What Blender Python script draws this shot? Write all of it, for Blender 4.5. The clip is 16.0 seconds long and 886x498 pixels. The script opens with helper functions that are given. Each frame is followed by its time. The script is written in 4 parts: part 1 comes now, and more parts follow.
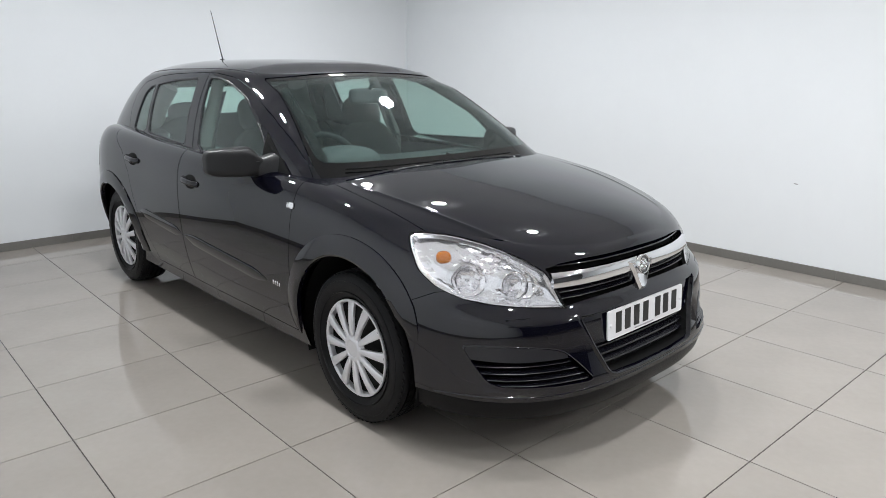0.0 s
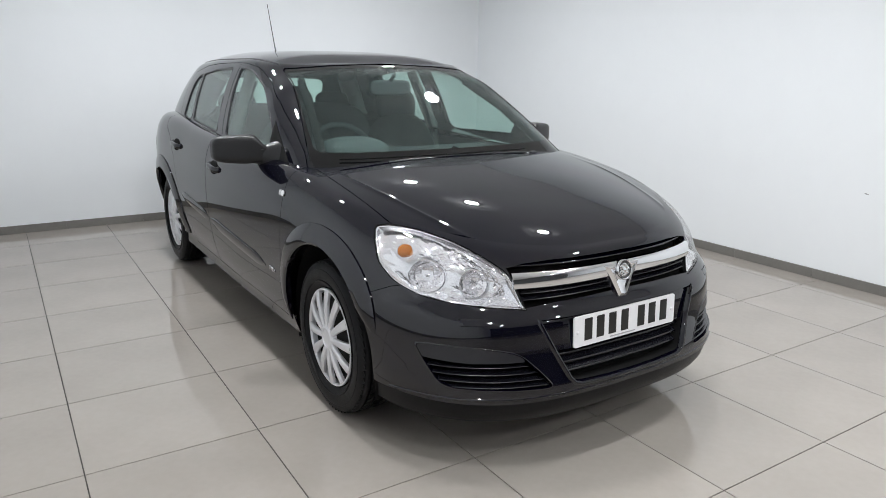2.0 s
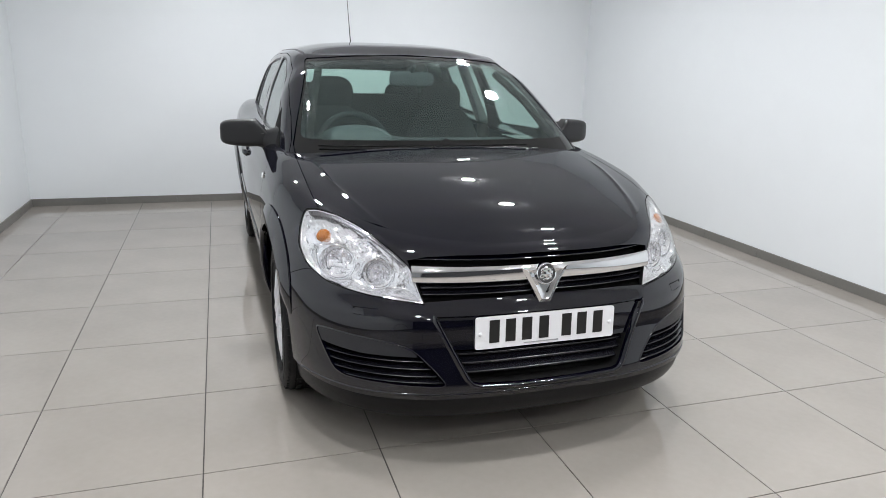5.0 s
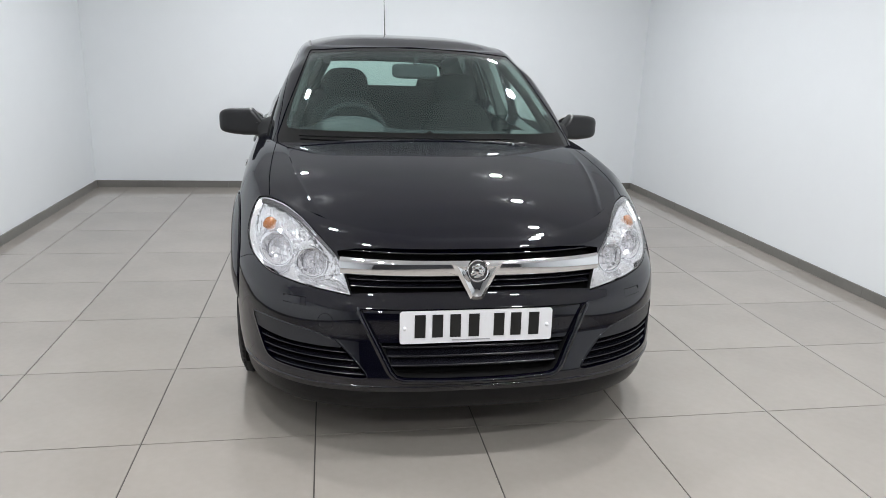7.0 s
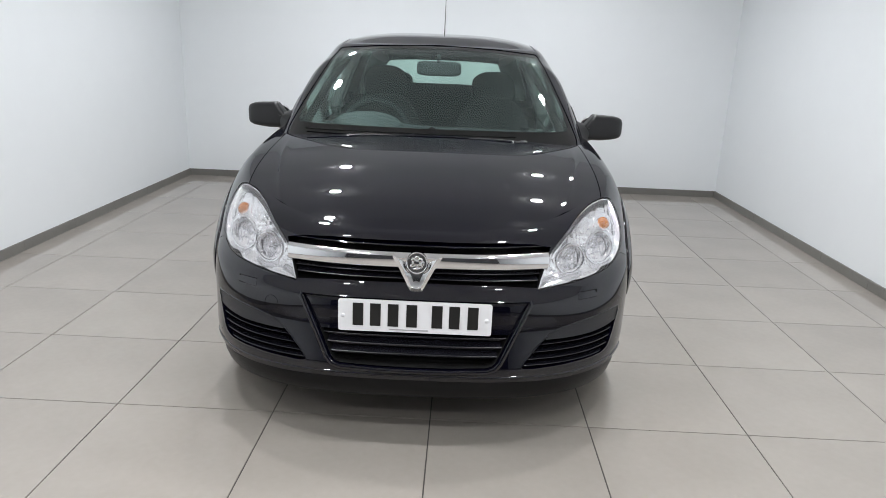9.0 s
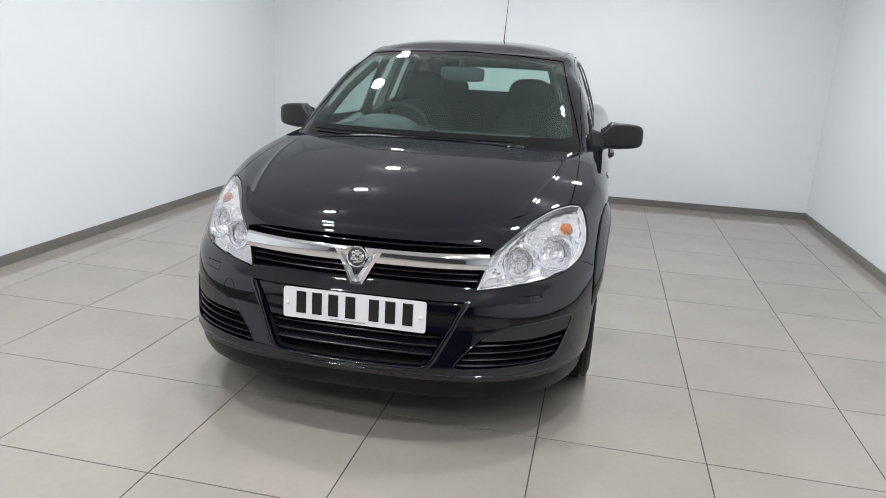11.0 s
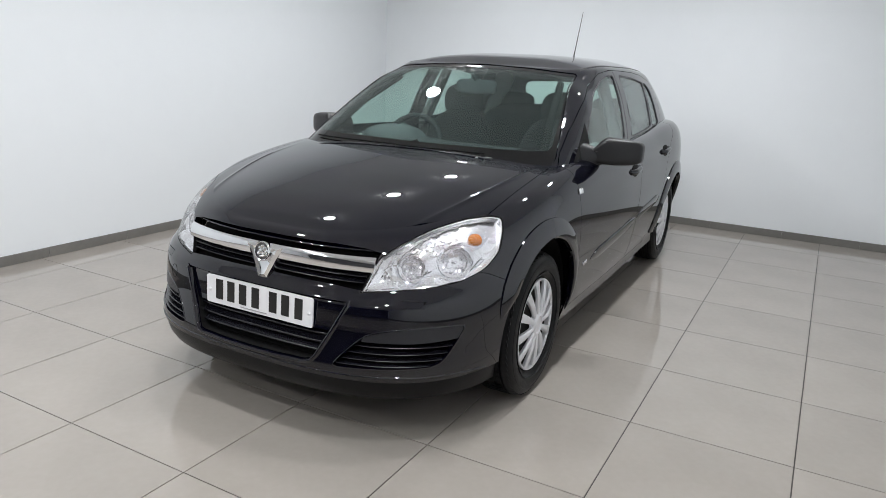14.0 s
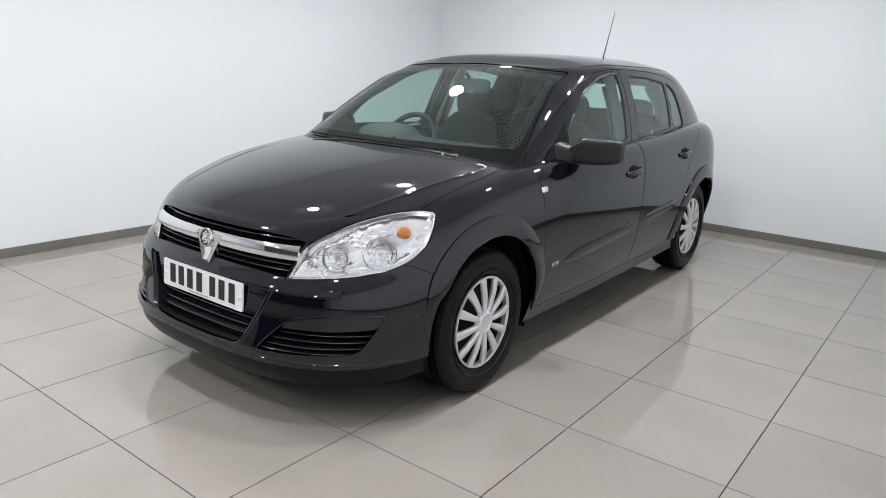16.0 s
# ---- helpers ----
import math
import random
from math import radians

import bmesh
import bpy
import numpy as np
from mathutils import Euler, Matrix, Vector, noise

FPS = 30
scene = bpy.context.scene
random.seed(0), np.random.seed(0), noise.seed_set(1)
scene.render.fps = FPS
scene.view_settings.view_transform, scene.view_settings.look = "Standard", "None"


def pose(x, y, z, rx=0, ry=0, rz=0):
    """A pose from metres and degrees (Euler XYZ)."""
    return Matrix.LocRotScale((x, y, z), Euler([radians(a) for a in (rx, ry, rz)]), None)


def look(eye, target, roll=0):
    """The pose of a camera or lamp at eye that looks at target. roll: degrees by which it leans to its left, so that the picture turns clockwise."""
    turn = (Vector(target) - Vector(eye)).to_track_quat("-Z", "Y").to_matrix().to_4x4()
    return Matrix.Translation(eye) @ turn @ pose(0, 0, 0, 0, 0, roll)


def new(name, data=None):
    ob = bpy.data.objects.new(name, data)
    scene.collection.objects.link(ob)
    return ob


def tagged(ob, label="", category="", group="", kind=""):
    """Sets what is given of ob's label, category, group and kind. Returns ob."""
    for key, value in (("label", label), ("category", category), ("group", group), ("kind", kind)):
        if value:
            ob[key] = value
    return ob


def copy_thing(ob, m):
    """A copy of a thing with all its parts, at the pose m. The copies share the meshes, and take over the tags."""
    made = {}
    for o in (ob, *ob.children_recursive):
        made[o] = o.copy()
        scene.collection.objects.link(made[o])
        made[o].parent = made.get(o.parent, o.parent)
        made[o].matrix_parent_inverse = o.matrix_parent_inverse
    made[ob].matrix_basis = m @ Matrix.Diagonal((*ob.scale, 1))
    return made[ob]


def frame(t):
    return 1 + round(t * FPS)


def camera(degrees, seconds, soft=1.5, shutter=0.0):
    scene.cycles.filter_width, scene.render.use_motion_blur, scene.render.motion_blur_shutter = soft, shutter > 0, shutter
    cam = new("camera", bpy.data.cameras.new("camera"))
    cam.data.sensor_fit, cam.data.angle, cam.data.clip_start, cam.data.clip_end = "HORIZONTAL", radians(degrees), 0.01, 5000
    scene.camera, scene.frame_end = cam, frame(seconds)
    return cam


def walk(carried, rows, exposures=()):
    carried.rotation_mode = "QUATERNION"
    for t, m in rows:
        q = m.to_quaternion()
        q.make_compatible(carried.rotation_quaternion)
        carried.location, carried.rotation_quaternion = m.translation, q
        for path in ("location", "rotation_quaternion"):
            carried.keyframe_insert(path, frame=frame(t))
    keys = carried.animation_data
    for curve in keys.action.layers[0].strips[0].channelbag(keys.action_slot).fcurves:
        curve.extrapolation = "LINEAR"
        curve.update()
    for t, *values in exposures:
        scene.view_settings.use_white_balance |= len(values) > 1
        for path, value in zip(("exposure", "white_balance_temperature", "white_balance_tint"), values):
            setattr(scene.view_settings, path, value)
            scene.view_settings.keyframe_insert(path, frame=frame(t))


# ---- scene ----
cam = camera(65.1, 16.0, soft=0.5)
PATH = [
    (0, (-2.281, -2.191, 1.381), (-0.99, -0.748, 0.882), 0.1),
    (0.5, (-2.175, -2.264, 1.375), (-0.927, -0.783, 0.878), 0.3),
    (1, (-2.072, -2.309, 1.36), (-0.881, -0.783, 0.859), 0.6),
    (1.5, (-1.967, -2.367, 1.354), (-0.872, -0.771, 0.851), 0.9),
    (2, (-1.849, -2.462, 1.364), (-0.804, -0.835, 0.854), 0.8),
    (2.5, (-1.702, -2.582, 1.365), (-0.734, -0.909, 0.852), 1.1),
    (3, (-1.567, -2.661, 1.355), (-0.67, -0.95, 0.839), 1.4),
    (3.5, (-1.44, -2.68, 1.34), (-0.605, -0.939, 0.819), 1.5),
    (3.7, (-1.383, -2.69, 1.334), (-0.571, -0.937, 0.815), 1.5),
    (5.8, (-0.807, -2.883, 1.358), (-0.342, -1.014, 0.821), 1.9),
    (6, (-0.752, -2.887, 1.353), (-0.31, -1.013, 0.813), 2.0),
    (6.5, (-0.628, -2.903, 1.359), (-0.236, -1.02, 0.811), 2.0),
    (7, (-0.488, -2.933, 1.36), (-0.161, -1.038, 0.811), 2.1),
    (7.5, (-0.306, -2.969, 1.366), (-0.078, -1.06, 0.814), 2.3),
    (8, (-0.141, -3.02, 1.377), (-0.022, -1.102, 0.823), 2.5),
    (8.5, (-0.008, -3.029, 1.367), (0.012, -1.108, 0.812), 2.6),
    (9, (0.13, -3.009, 1.359), (0.092, -1.088, 0.802), 2.3),
    (9.2, (0.182, -3.007, 1.368), (0.124, -1.087, 0.808), 2.2),
    (11.3, (0.875, -2.955, 1.347), (0.405, -1.088, 0.807), 2.8),
    (11.5, (0.937, -2.913, 1.365), (0.43, -1.059, 0.811), 2.8),
    (12, (1.094, -2.869, 1.361), (0.509, -1.034, 0.821), 2.7),
    (12.5, (1.289, -2.839, 1.374), (0.603, -1.036, 0.846), 2.8),
    (13, (1.476, -2.787, 1.372), (0.689, -1.024, 0.851), 2.8),
    (13.5, (1.616, -2.724, 1.36), (0.764, -0.991, 0.837), 2.6),
    (14, (1.77, -2.662, 1.371), (0.854, -0.961, 0.851), 2.6),
    (14.5, (1.941, -2.608, 1.37), (0.942, -0.954, 0.856), 2.7),
    (15, (2.096, -2.538, 1.377), (1.035, -0.922, 0.864), 2.5),
    (15.5, (2.225, -2.439, 1.369), (1.109, -0.861, 0.856), 2.3),
    (16, (2.335, -2.319, 1.349), (1.162, -0.782, 0.838), 2.3),
]
walk(cam, [(t, look(eye, target, roll)) for t, eye, target, roll in PATH], exposures=((0, -0.07), (2.5, -0.03), (3.5, 0.0), (9, -0.02), (11.5, -0.02), (13, -0.09), (15, -0.14), (16, -0.03)))

# ---- world and light: a windowless showroom under rows of round ceiling lamps ----
world = bpy.data.worlds.new("world")
world.use_nodes = True
world.node_tree.nodes["Background"].inputs["Color"].default_value = (0.8, 0.85, 0.9, 1)
world.node_tree.nodes["Background"].inputs["Strength"].default_value = 0.02
scene.world = world
LAMP_POWER = 508.0
CEILING = 2.5
WEST, EAST, NORTH, SOUTH = -2.655, 2.735, 4.02, -6.6


# ---- materials ----
def material(name, base, rough=0.5, metal=0.0, grain=0.0, grain_scale=60.0, bump=0.0, bump_scale=200.0, spread=0.0, coat=0.0, coat_rough=0.02, spec=0.5, rough_spread=0.0):
    """A surface with two scales of variation: clouds in the colour and roughness, and a fine relief."""
    m = bpy.data.materials.new(name)
    m.use_nodes = True
    nt, nodes = m.node_tree, m.node_tree.nodes
    p = nodes["Principled BSDF"]
    p.inputs["Roughness"].default_value = rough
    p.inputs["Metallic"].default_value = metal
    p.inputs["Specular IOR Level"].default_value = spec
    p.inputs["Coat Weight"].default_value = coat
    p.inputs["Coat Roughness"].default_value = coat_rough
    p.inputs["Coat IOR"].default_value = 1.63
    p.inputs["Base Color"].default_value = (*base, 1)
    at = nodes.new("ShaderNodeTexCoord").outputs["Object"]
    if grain or spread:
        n1, n2 = nodes.new("ShaderNodeTexNoise"), nodes.new("ShaderNodeTexNoise")
        n1.inputs["Scale"].default_value, n2.inputs["Scale"].default_value = grain_scale, grain_scale / 14
        n1.inputs["Detail"].default_value, n2.inputs["Detail"].default_value = 3, 4
        for n in (n1, n2):
            nt.links.new(at, n.inputs["Vector"])
        mix = nodes.new("ShaderNodeMath")
        mix.operation = "MULTIPLY_ADD"
        nt.links.new(n1.outputs["Fac"], mix.inputs[0])
        mix.inputs[1].default_value = 0.4
        nt.links.new(n2.outputs["Fac"], mix.inputs[2])
        ramp = nodes.new("ShaderNodeMapRange")
        ramp.inputs["From Min"].default_value, ramp.inputs["From Max"].default_value = 0.4, 1.0
        ramp.inputs["To Min"].default_value, ramp.inputs["To Max"].default_value = 1 - grain, 1 + grain
        nt.links.new(mix.outputs[0], ramp.inputs["Value"])
        tint = nodes.new("ShaderNodeMix")
        tint.data_type, tint.blend_type = "RGBA", "MULTIPLY"
        tint.inputs["Factor"].default_value = 1
        tint.inputs["A"].default_value = (*base, 1)
        nt.links.new(ramp.outputs[0], tint.inputs["B"])
        colour = tint.outputs["Result"]
        if spread:
            info = nodes.new("ShaderNodeObjectInfo")
            r2 = nodes.new("ShaderNodeMapRange")
            r2.inputs["To Min"].default_value, r2.inputs["To Max"].default_value = 1 - spread, 1 + spread
            nt.links.new(info.outputs["Random"], r2.inputs["Value"])
            t2 = nodes.new("ShaderNodeMix")
            t2.data_type, t2.blend_type = "RGBA", "MULTIPLY"
            t2.inputs["Factor"].default_value = 1
            nt.links.new(colour, t2.inputs["A"])
            nt.links.new(r2.outputs[0], t2.inputs["B"])
            colour = t2.outputs["Result"]
        nt.links.new(colour, p.inputs["Base Color"])
        if rough_spread:
            r3 = nodes.new("ShaderNodeMapRange")
            r3.inputs["From Min"].default_value, r3.inputs["From Max"].default_value = 0.4, 1.0
            r3.inputs["To Min"].default_value, r3.inputs["To Max"].default_value = rough - rough_spread, rough + rough_spread
            nt.links.new(mix.outputs[0], r3.inputs["Value"])
            nt.links.new(r3.outputs[0], p.inputs["Roughness"])
    if bump:
        n3, b = nodes.new("ShaderNodeTexNoise"), nodes.new("ShaderNodeBump")
        n3.inputs["Scale"].default_value = bump_scale
        n3.inputs["Detail"].default_value = 2
        b.inputs["Strength"].default_value = bump
        b.inputs["Distance"].default_value = 0.002
        nt.links.new(at, n3.inputs["Vector"])
        nt.links.new(n3.outputs["Fac"], b.inputs["Height"])
        nt.links.new(b.outputs["Normal"], p.inputs["Normal"])
    return m


def clear(name, tint, ior=1.5, rough=0.0, veil=0.0):
    """A thin pane: it lets tinted light straight through and mirrors by Fresnel; a pale painted veil stands for hazy
    reflections.
    """
    m = bpy.data.materials.new(name)
    m.use_nodes = True
    nt, nodes = m.node_tree, m.node_tree.nodes
    nodes.remove(nodes["Principled BSDF"])
    t, g, f, k, add, mix = (nodes.new("ShaderNode" + n) for n in ("BsdfTransparent", "BsdfGlossy", "LayerWeight", "Math", "Math", "MixShader"))
    t.inputs["Color"].default_value = (*tint, 1)
    g.inputs["Roughness"].default_value = rough
    f.inputs["Blend"].default_value = 0.5
    k.operation, add.operation = "POWER", "MULTIPLY_ADD"
    k.inputs[1].default_value = 5
    low_share = ((ior - 1) / (ior + 1)) ** 2
    add.inputs[1].default_value, add.inputs[2].default_value = 1 - low_share, low_share
    nt.links.new(f.outputs["Facing"], k.inputs[0])
    nt.links.new(k.outputs[0], add.inputs[0])
    nt.links.new(add.outputs[0], mix.inputs[0])
    nt.links.new(t.outputs[0], mix.inputs[1])
    nt.links.new(g.outputs[0], mix.inputs[2])
    # faint teal haze put into the pane's colour, lifting the dark cabin behind it
    if veil:
        d, n, r, film = (nodes.new("ShaderNode" + k2) for k2 in ("BsdfDiffuse", "TexNoise", "MapRange", "MixShader"))
        d.inputs["Color"].default_value = (0.58, 0.74, 0.76, 1)
        n.inputs["Scale"].default_value, n.inputs["Detail"].default_value = 5, 4
        r.inputs["To Min"].default_value, r.inputs["To Max"].default_value = veil * 0.6, veil * 1.4
        nt.links.new(nodes.new("ShaderNodeTexCoord").outputs["Object"], n.inputs["Vector"])
        nt.links.new(n.outputs["Fac"], r.inputs["Value"])
        nt.links.new(r.outputs[0], film.inputs[0])
        nt.links.new(mix.outputs[0], film.inputs[1])
        nt.links.new(d.outputs[0], film.inputs[2])
        mix = film
    nt.links.new(mix.outputs[0], nodes["Material Output"].inputs["Surface"])
    return m


def lit(name, colour, strength):
    m = bpy.data.materials.new(name)
    m.use_nodes = True
    p = m.node_tree.nodes["Principled BSDF"]
    p.inputs["Emission Color"].default_value = (*colour, 1)
    p.inputs["Emission Strength"].default_value = strength
    return m


PAINT = material("black_paint", (0.0011, 0.0011, 0.0046), 0.9, coat=1.0, coat_rough=0.008, spec=0.0, bump=0.002, bump_scale=900, grain=0.15, grain_scale=400)
SATIN = material("satin_black_plastic", (0.013, 0.013, 0.0165), 0.36, bump=0.15, bump_scale=900, grain=0.2, grain_scale=120)
BLADE = material("gloss_black_plastic", (0.006, 0.006, 0.009), 0.24, bump=0.03, bump_scale=700, grain=0.2, grain_scale=120, spec=0.5)
MIRROR_PLASTIC = material("smooth_black_plastic", (0.009, 0.009, 0.010), 0.36, bump=0.05, bump_scale=900, grain=0.2, grain_scale=120, spec=0.35)
VALANCE = material("dull_black_plastic", (0.004, 0.004, 0.0045), 0.36, bump=0.1, bump_scale=700, grain=0.25, grain_scale=60, spec=0.2)
MATT = material("matt_black", (0.004, 0.004, 0.004), 0.9, grain=0.3, spec=0.2)
RUBBER = material("tyre_rubber", (0.005, 0.005, 0.0058), 0.5, spec=0.22, bump=0.25, bump_scale=300, grain=0.3, grain_scale=40, rough_spread=0.12)
SILVER = material("silver_wheel_trim", (0.80, 0.80, 0.83), 0.3, metal=0.4, grain=0.06, grain_scale=80, bump=0.03, bump_scale=800)
STEEL = material("dark_steel", (0.012, 0.012, 0.013), 0.6, metal=0.3, grain=0.3)
BADGE_GREY = material("dark_badge_metal", (0.13, 0.13, 0.135), 0.3, metal=0.8, grain=0.1, grain_scale=200)
CHROME = material("chrome", (0.83, 0.84, 0.86), 0.05, metal=1.0, grain=0.03, grain_scale=30)
REFLECTOR = material("lamp_reflector", (0.96, 0.96, 0.98), 0.07, metal=0.74, grain=0.05, grain_scale=90, bump=0.06, bump_scale=80)
LAMP_WHITE = material("lamp_bezel", (0.95, 0.955, 0.97), 0.08, metal=0.8, bump=0.08, bump_scale=150, grain=0.1, grain_scale=60)
AMBER = material("amber_lens", (0.33, 0.10, 0.003), 0.2, coat=0.6, grain=0.7, grain_scale=70, bump=1.0, bump_scale=75, spec=0.3)
PLATE = material("white_plate", (0.80, 0.80, 0.82), 0.35, grain=0.02, grain_scale=200, coat=0.4)
FRIT = material("black_glass_border", (0.003, 0.003, 0.0032), 0.03, grain=0.1)
INK = material("black_ink", (0.008, 0.008, 0.008), 0.4, grain=0.2)
GREY_INK = material("grey_ink", (0.35, 0.35, 0.36), 0.5, grain=0.1)
FABRIC = material("charcoal_seat_cloth", (0.036, 0.037, 0.039), 0.95, grain=0.35, grain_scale=300, bump=0.5, bump_scale=500, spec=0.2)
TRIM_DARK = material("dark_cabin_plastic", (0.06, 0.066, 0.07), 0.6, grain=0.2, grain_scale=150, bump=0.3, bump_scale=600)
DASH = material("dashboard_plastic", (0.025, 0.028, 0.031), 0.65, grain=0.2, grain_scale=150, bump=0.3, bump_scale=600, spec=0.3)
TRIM_GREY = material("grey_cabin_lining", (0.2, 0.205, 0.205), 0.8, grain=0.15, grain_scale=150, bump=0.2, bump_scale=500)
GLASS = clear("tinted_window_glass", (0.84, 0.93, 0.90), veil=0.008)
SCREEN_GLASS = clear("windscreen_glass", (0.85, 0.93, 0.905), veil=0.009)
LENS = clear("headlamp_lens", (0.985, 0.985, 0.99))
WALL = material("white_wall_paint", (0.786, 0.81, 0.828), 0.55, grain=0.018, grain_scale=6, bump=0.06, bump_scale=120)
CEILING_PAINT = material("ceiling_paint", (0.92, 0.92, 0.92), 0.8, grain=0.03, grain_scale=5)
SKIRT = material("grey_skirting_tile", (0.17, 0.163, 0.15), 0.35, grain=0.12, grain_scale=40, bump=0.05)
TILE = material("polished_beige_tile", (0.323, 0.294, 0.265), 0.035, grain=0.075, grain_scale=32, spread=0.03, rough_spread=0.015, bump=0.003, bump_scale=10, spec=0.5)
DARK_WALL = material("dark_wall_paint", (0.06, 0.06, 0.065), 0.7, grain=0.05, grain_scale=6, bump=0.06, bump_scale=120)
GROUT = material("dark_grout", (0.06, 0.055, 0.05), 0.8, grain=0.3, grain_scale=50, bump=0.3)
CAN = material("white_lamp_can", (0.7, 0.7, 0.7), 0.5, grain=0.05)
GLOW = lit("lamp_glow", (0.96, 0.982, 1.008), LAMP_POWER)


# ---- building helpers ----
def part(name, data, mat, parent=None, label="", angle=38):
    """Links a bmesh as one mesh object, smooth but for edges sharper than the angle."""
    me = bpy.data.meshes.new(name)
    data.normal_update()
    data.to_mesh(me)
    data.free()
    me.materials.append(mat)
    me.shade_smooth()
    me.set_sharp_from_angle(angle=radians(angle))
    ob = new(name, me)
    ob.parent = parent
    return tagged(ob, label)


def thing(name, m, label, category, group="", kind=""):
    ob = new(name)
    ob.empty_display_size = 0.1
    ob.matrix_world = m
    return tagged(ob, label, category, group, kind)


def join(*parts):
    """One bmesh out of several."""
    out = parts[0]
    for b in parts[1:]:
        me = bpy.data.meshes.new("tmp")
        b.to_mesh(me)
        b.free()
        out.from_mesh(me)
        bpy.data.meshes.remove(me)
    return out


def box(sx, sy, sz, at=(0, 0, 0), bevel=0.0, steps=2, turn=None):
    bm = bmesh.new()
    bmesh.ops.create_cube(bm, size=1)
    bmesh.ops.scale(bm, vec=(sx, sy, sz), verts=bm.verts)
    if bevel:
        bmesh.ops.bevel(bm, geom=bm.edges[:], offset=bevel, segments=steps, profile=0.5, affect="EDGES")
    m = Matrix.Translation(at) @ (turn if turn else Matrix())
    bmesh.ops.transform(bm, matrix=m, verts=bm.verts)
    return bm


def lathe(profile, steps=48, turn=None, start=0.0, end=360.0, closed=False):
    """Turns (radius, along) pairs about x."""
    bm = bmesh.new()
    full = end - start >= 359.9
    rings = []
    for i in range(steps if full else steps + 1):
        a = radians(start + (end - start) * i / steps)
        rings.append([bm.verts.new((x, r * math.cos(a), r * math.sin(a))) for r, x in profile])
    n = len(profile)
    for i in range(steps):
        a, b = rings[i], rings[(i + 1) % len(rings)]
        for k in range(n if closed else n - 1):
            bm.faces.new((a[k], a[(k + 1) % n], b[(k + 1) % n], b[k]))
    bmesh.ops.remove_doubles(bm, verts=bm.verts, dist=1e-6)
    bmesh.ops.recalc_face_normals(bm, faces=bm.faces)
    if turn:
        bmesh.ops.transform(bm, matrix=turn, verts=bm.verts)
    return bm


def tube(points, radius, sides=10, taper=None):
    """A round rod along a line of points."""
    bm = bmesh.new()
    pts = [Vector(p) for p in points]
    rings = []
    for i, p in enumerate(pts):
        d = (pts[min(i + 1, len(pts) - 1)] - pts[max(i - 1, 0)]).normalized()
        q = d.to_track_quat("Z", "Y")
        r = radius * (taper[i] if taper else 1)
        rings.append([bm.verts.new(p + q @ Vector((r * math.cos(2 * math.pi * k / sides), r * math.sin(2 * math.pi * k / sides), 0))) for k in range(sides)])
    for a, b in zip(rings, rings[1:]):
        for k in range(sides):
            bm.faces.new((a[k], a[(k + 1) % sides], b[(k + 1) % sides], b[k]))
    bm.faces.new(rings[0][::-1])
    bm.faces.new(rings[-1])
    return bm


def prism(outline, depth, axis=1):
    """A flat shape, given in the two other axes, with thickness along the axis."""
    bm = bmesh.new()
    i, j = [(1, 2), (0, 2), (0, 1)][axis]

    def ring(d):
        vs = []
        for a, b in outline:
            p = [0, 0, 0]
            p[i], p[j], p[axis] = a, b, d
            vs.append(bm.verts.new(p))
        return vs
    a, b = ring(0), ring(depth)
    n = len(outline)
    bm.faces.new(a)
    bm.faces.new(b[::-1])
    for k in range(n):
        bm.faces.new((a[k], b[k], b[(k + 1) % n], a[(k + 1) % n]))
    bmesh.ops.recalc_face_normals(bm, faces=bm.faces)
    return bm


def ellipsoid(rx, ry, rz, at, power=2.0, u=28, v=18, turn=None):
    """A rounded body; a higher power makes it boxier."""
    bm = bmesh.new()
    bmesh.ops.create_uvsphere(bm, u_segments=u, v_segments=v, radius=1)
    for w in bm.verts:
        n = sum(abs(c) ** power for c in w.co) ** (1 / power)
        w.co = w.co / n
        w.co = Vector((w.co.x * rx, w.co.y * ry, w.co.z * rz))
    bmesh.ops.transform(bm, matrix=Matrix.Translation(at) @ (turn if turn else Matrix()), verts=bm.verts)
    return bm


def softened(points, times=2, k=0.22):
    """Rounds the corners of a closed outline."""
    for _ in range(times):
        out = []
        for a, b in zip(points, points[1:] + points[:1]):
            out += [(a[0] + (b[0] - a[0]) * k, a[1] + (b[1] - a[1]) * k), (b[0] + (a[0] - b[0]) * k, b[1] + (a[1] - b[1]) * k)]
        points = out
    return points


def inset(points, d):
    """The outline moved inwards by d."""
    n, out = len(points), []
    area = sum(a[0] * b[1] - b[0] * a[1] for a, b in zip(points, points[1:] + points[:1]))
    s = 1 if area > 0 else -1
    for i in range(n):
        p, c, q = Vector(points[i - 1]), Vector(points[i]), Vector(points[(i + 1) % n])
        a, b = (c - p).normalized(), (q - c).normalized()
        na, nb = Vector((-a.y, a.x)) * s, Vector((-b.y, b.x)) * s
        m = na + nb
        m = m / max(m.dot(m) / 2, 0.3)
        out.append((c.x + m.x * d, c.y + m.y * d))
    return out


def inside(p, q, outline):
    hit = False
    for (ax, ay), (bx, by) in zip(outline, outline[1:] + outline[:1]):
        if (ay > q) != (by > q) and p < (bx - ax) * (q - ay) / (by - ay) + ax:
            hit = not hit
    return hit


# ---- the room ----
def slab(name, x0, x1, y0, y1, z0, z1, mat, label, category):
    ob = part(name, box(x1 - x0, y1 - y0, z1 - z0, ((x0 + x1) / 2, (y0 + y1) / 2, (z0 + z1) / 2)), mat)
    return tagged(ob, label, category, kind="structure")


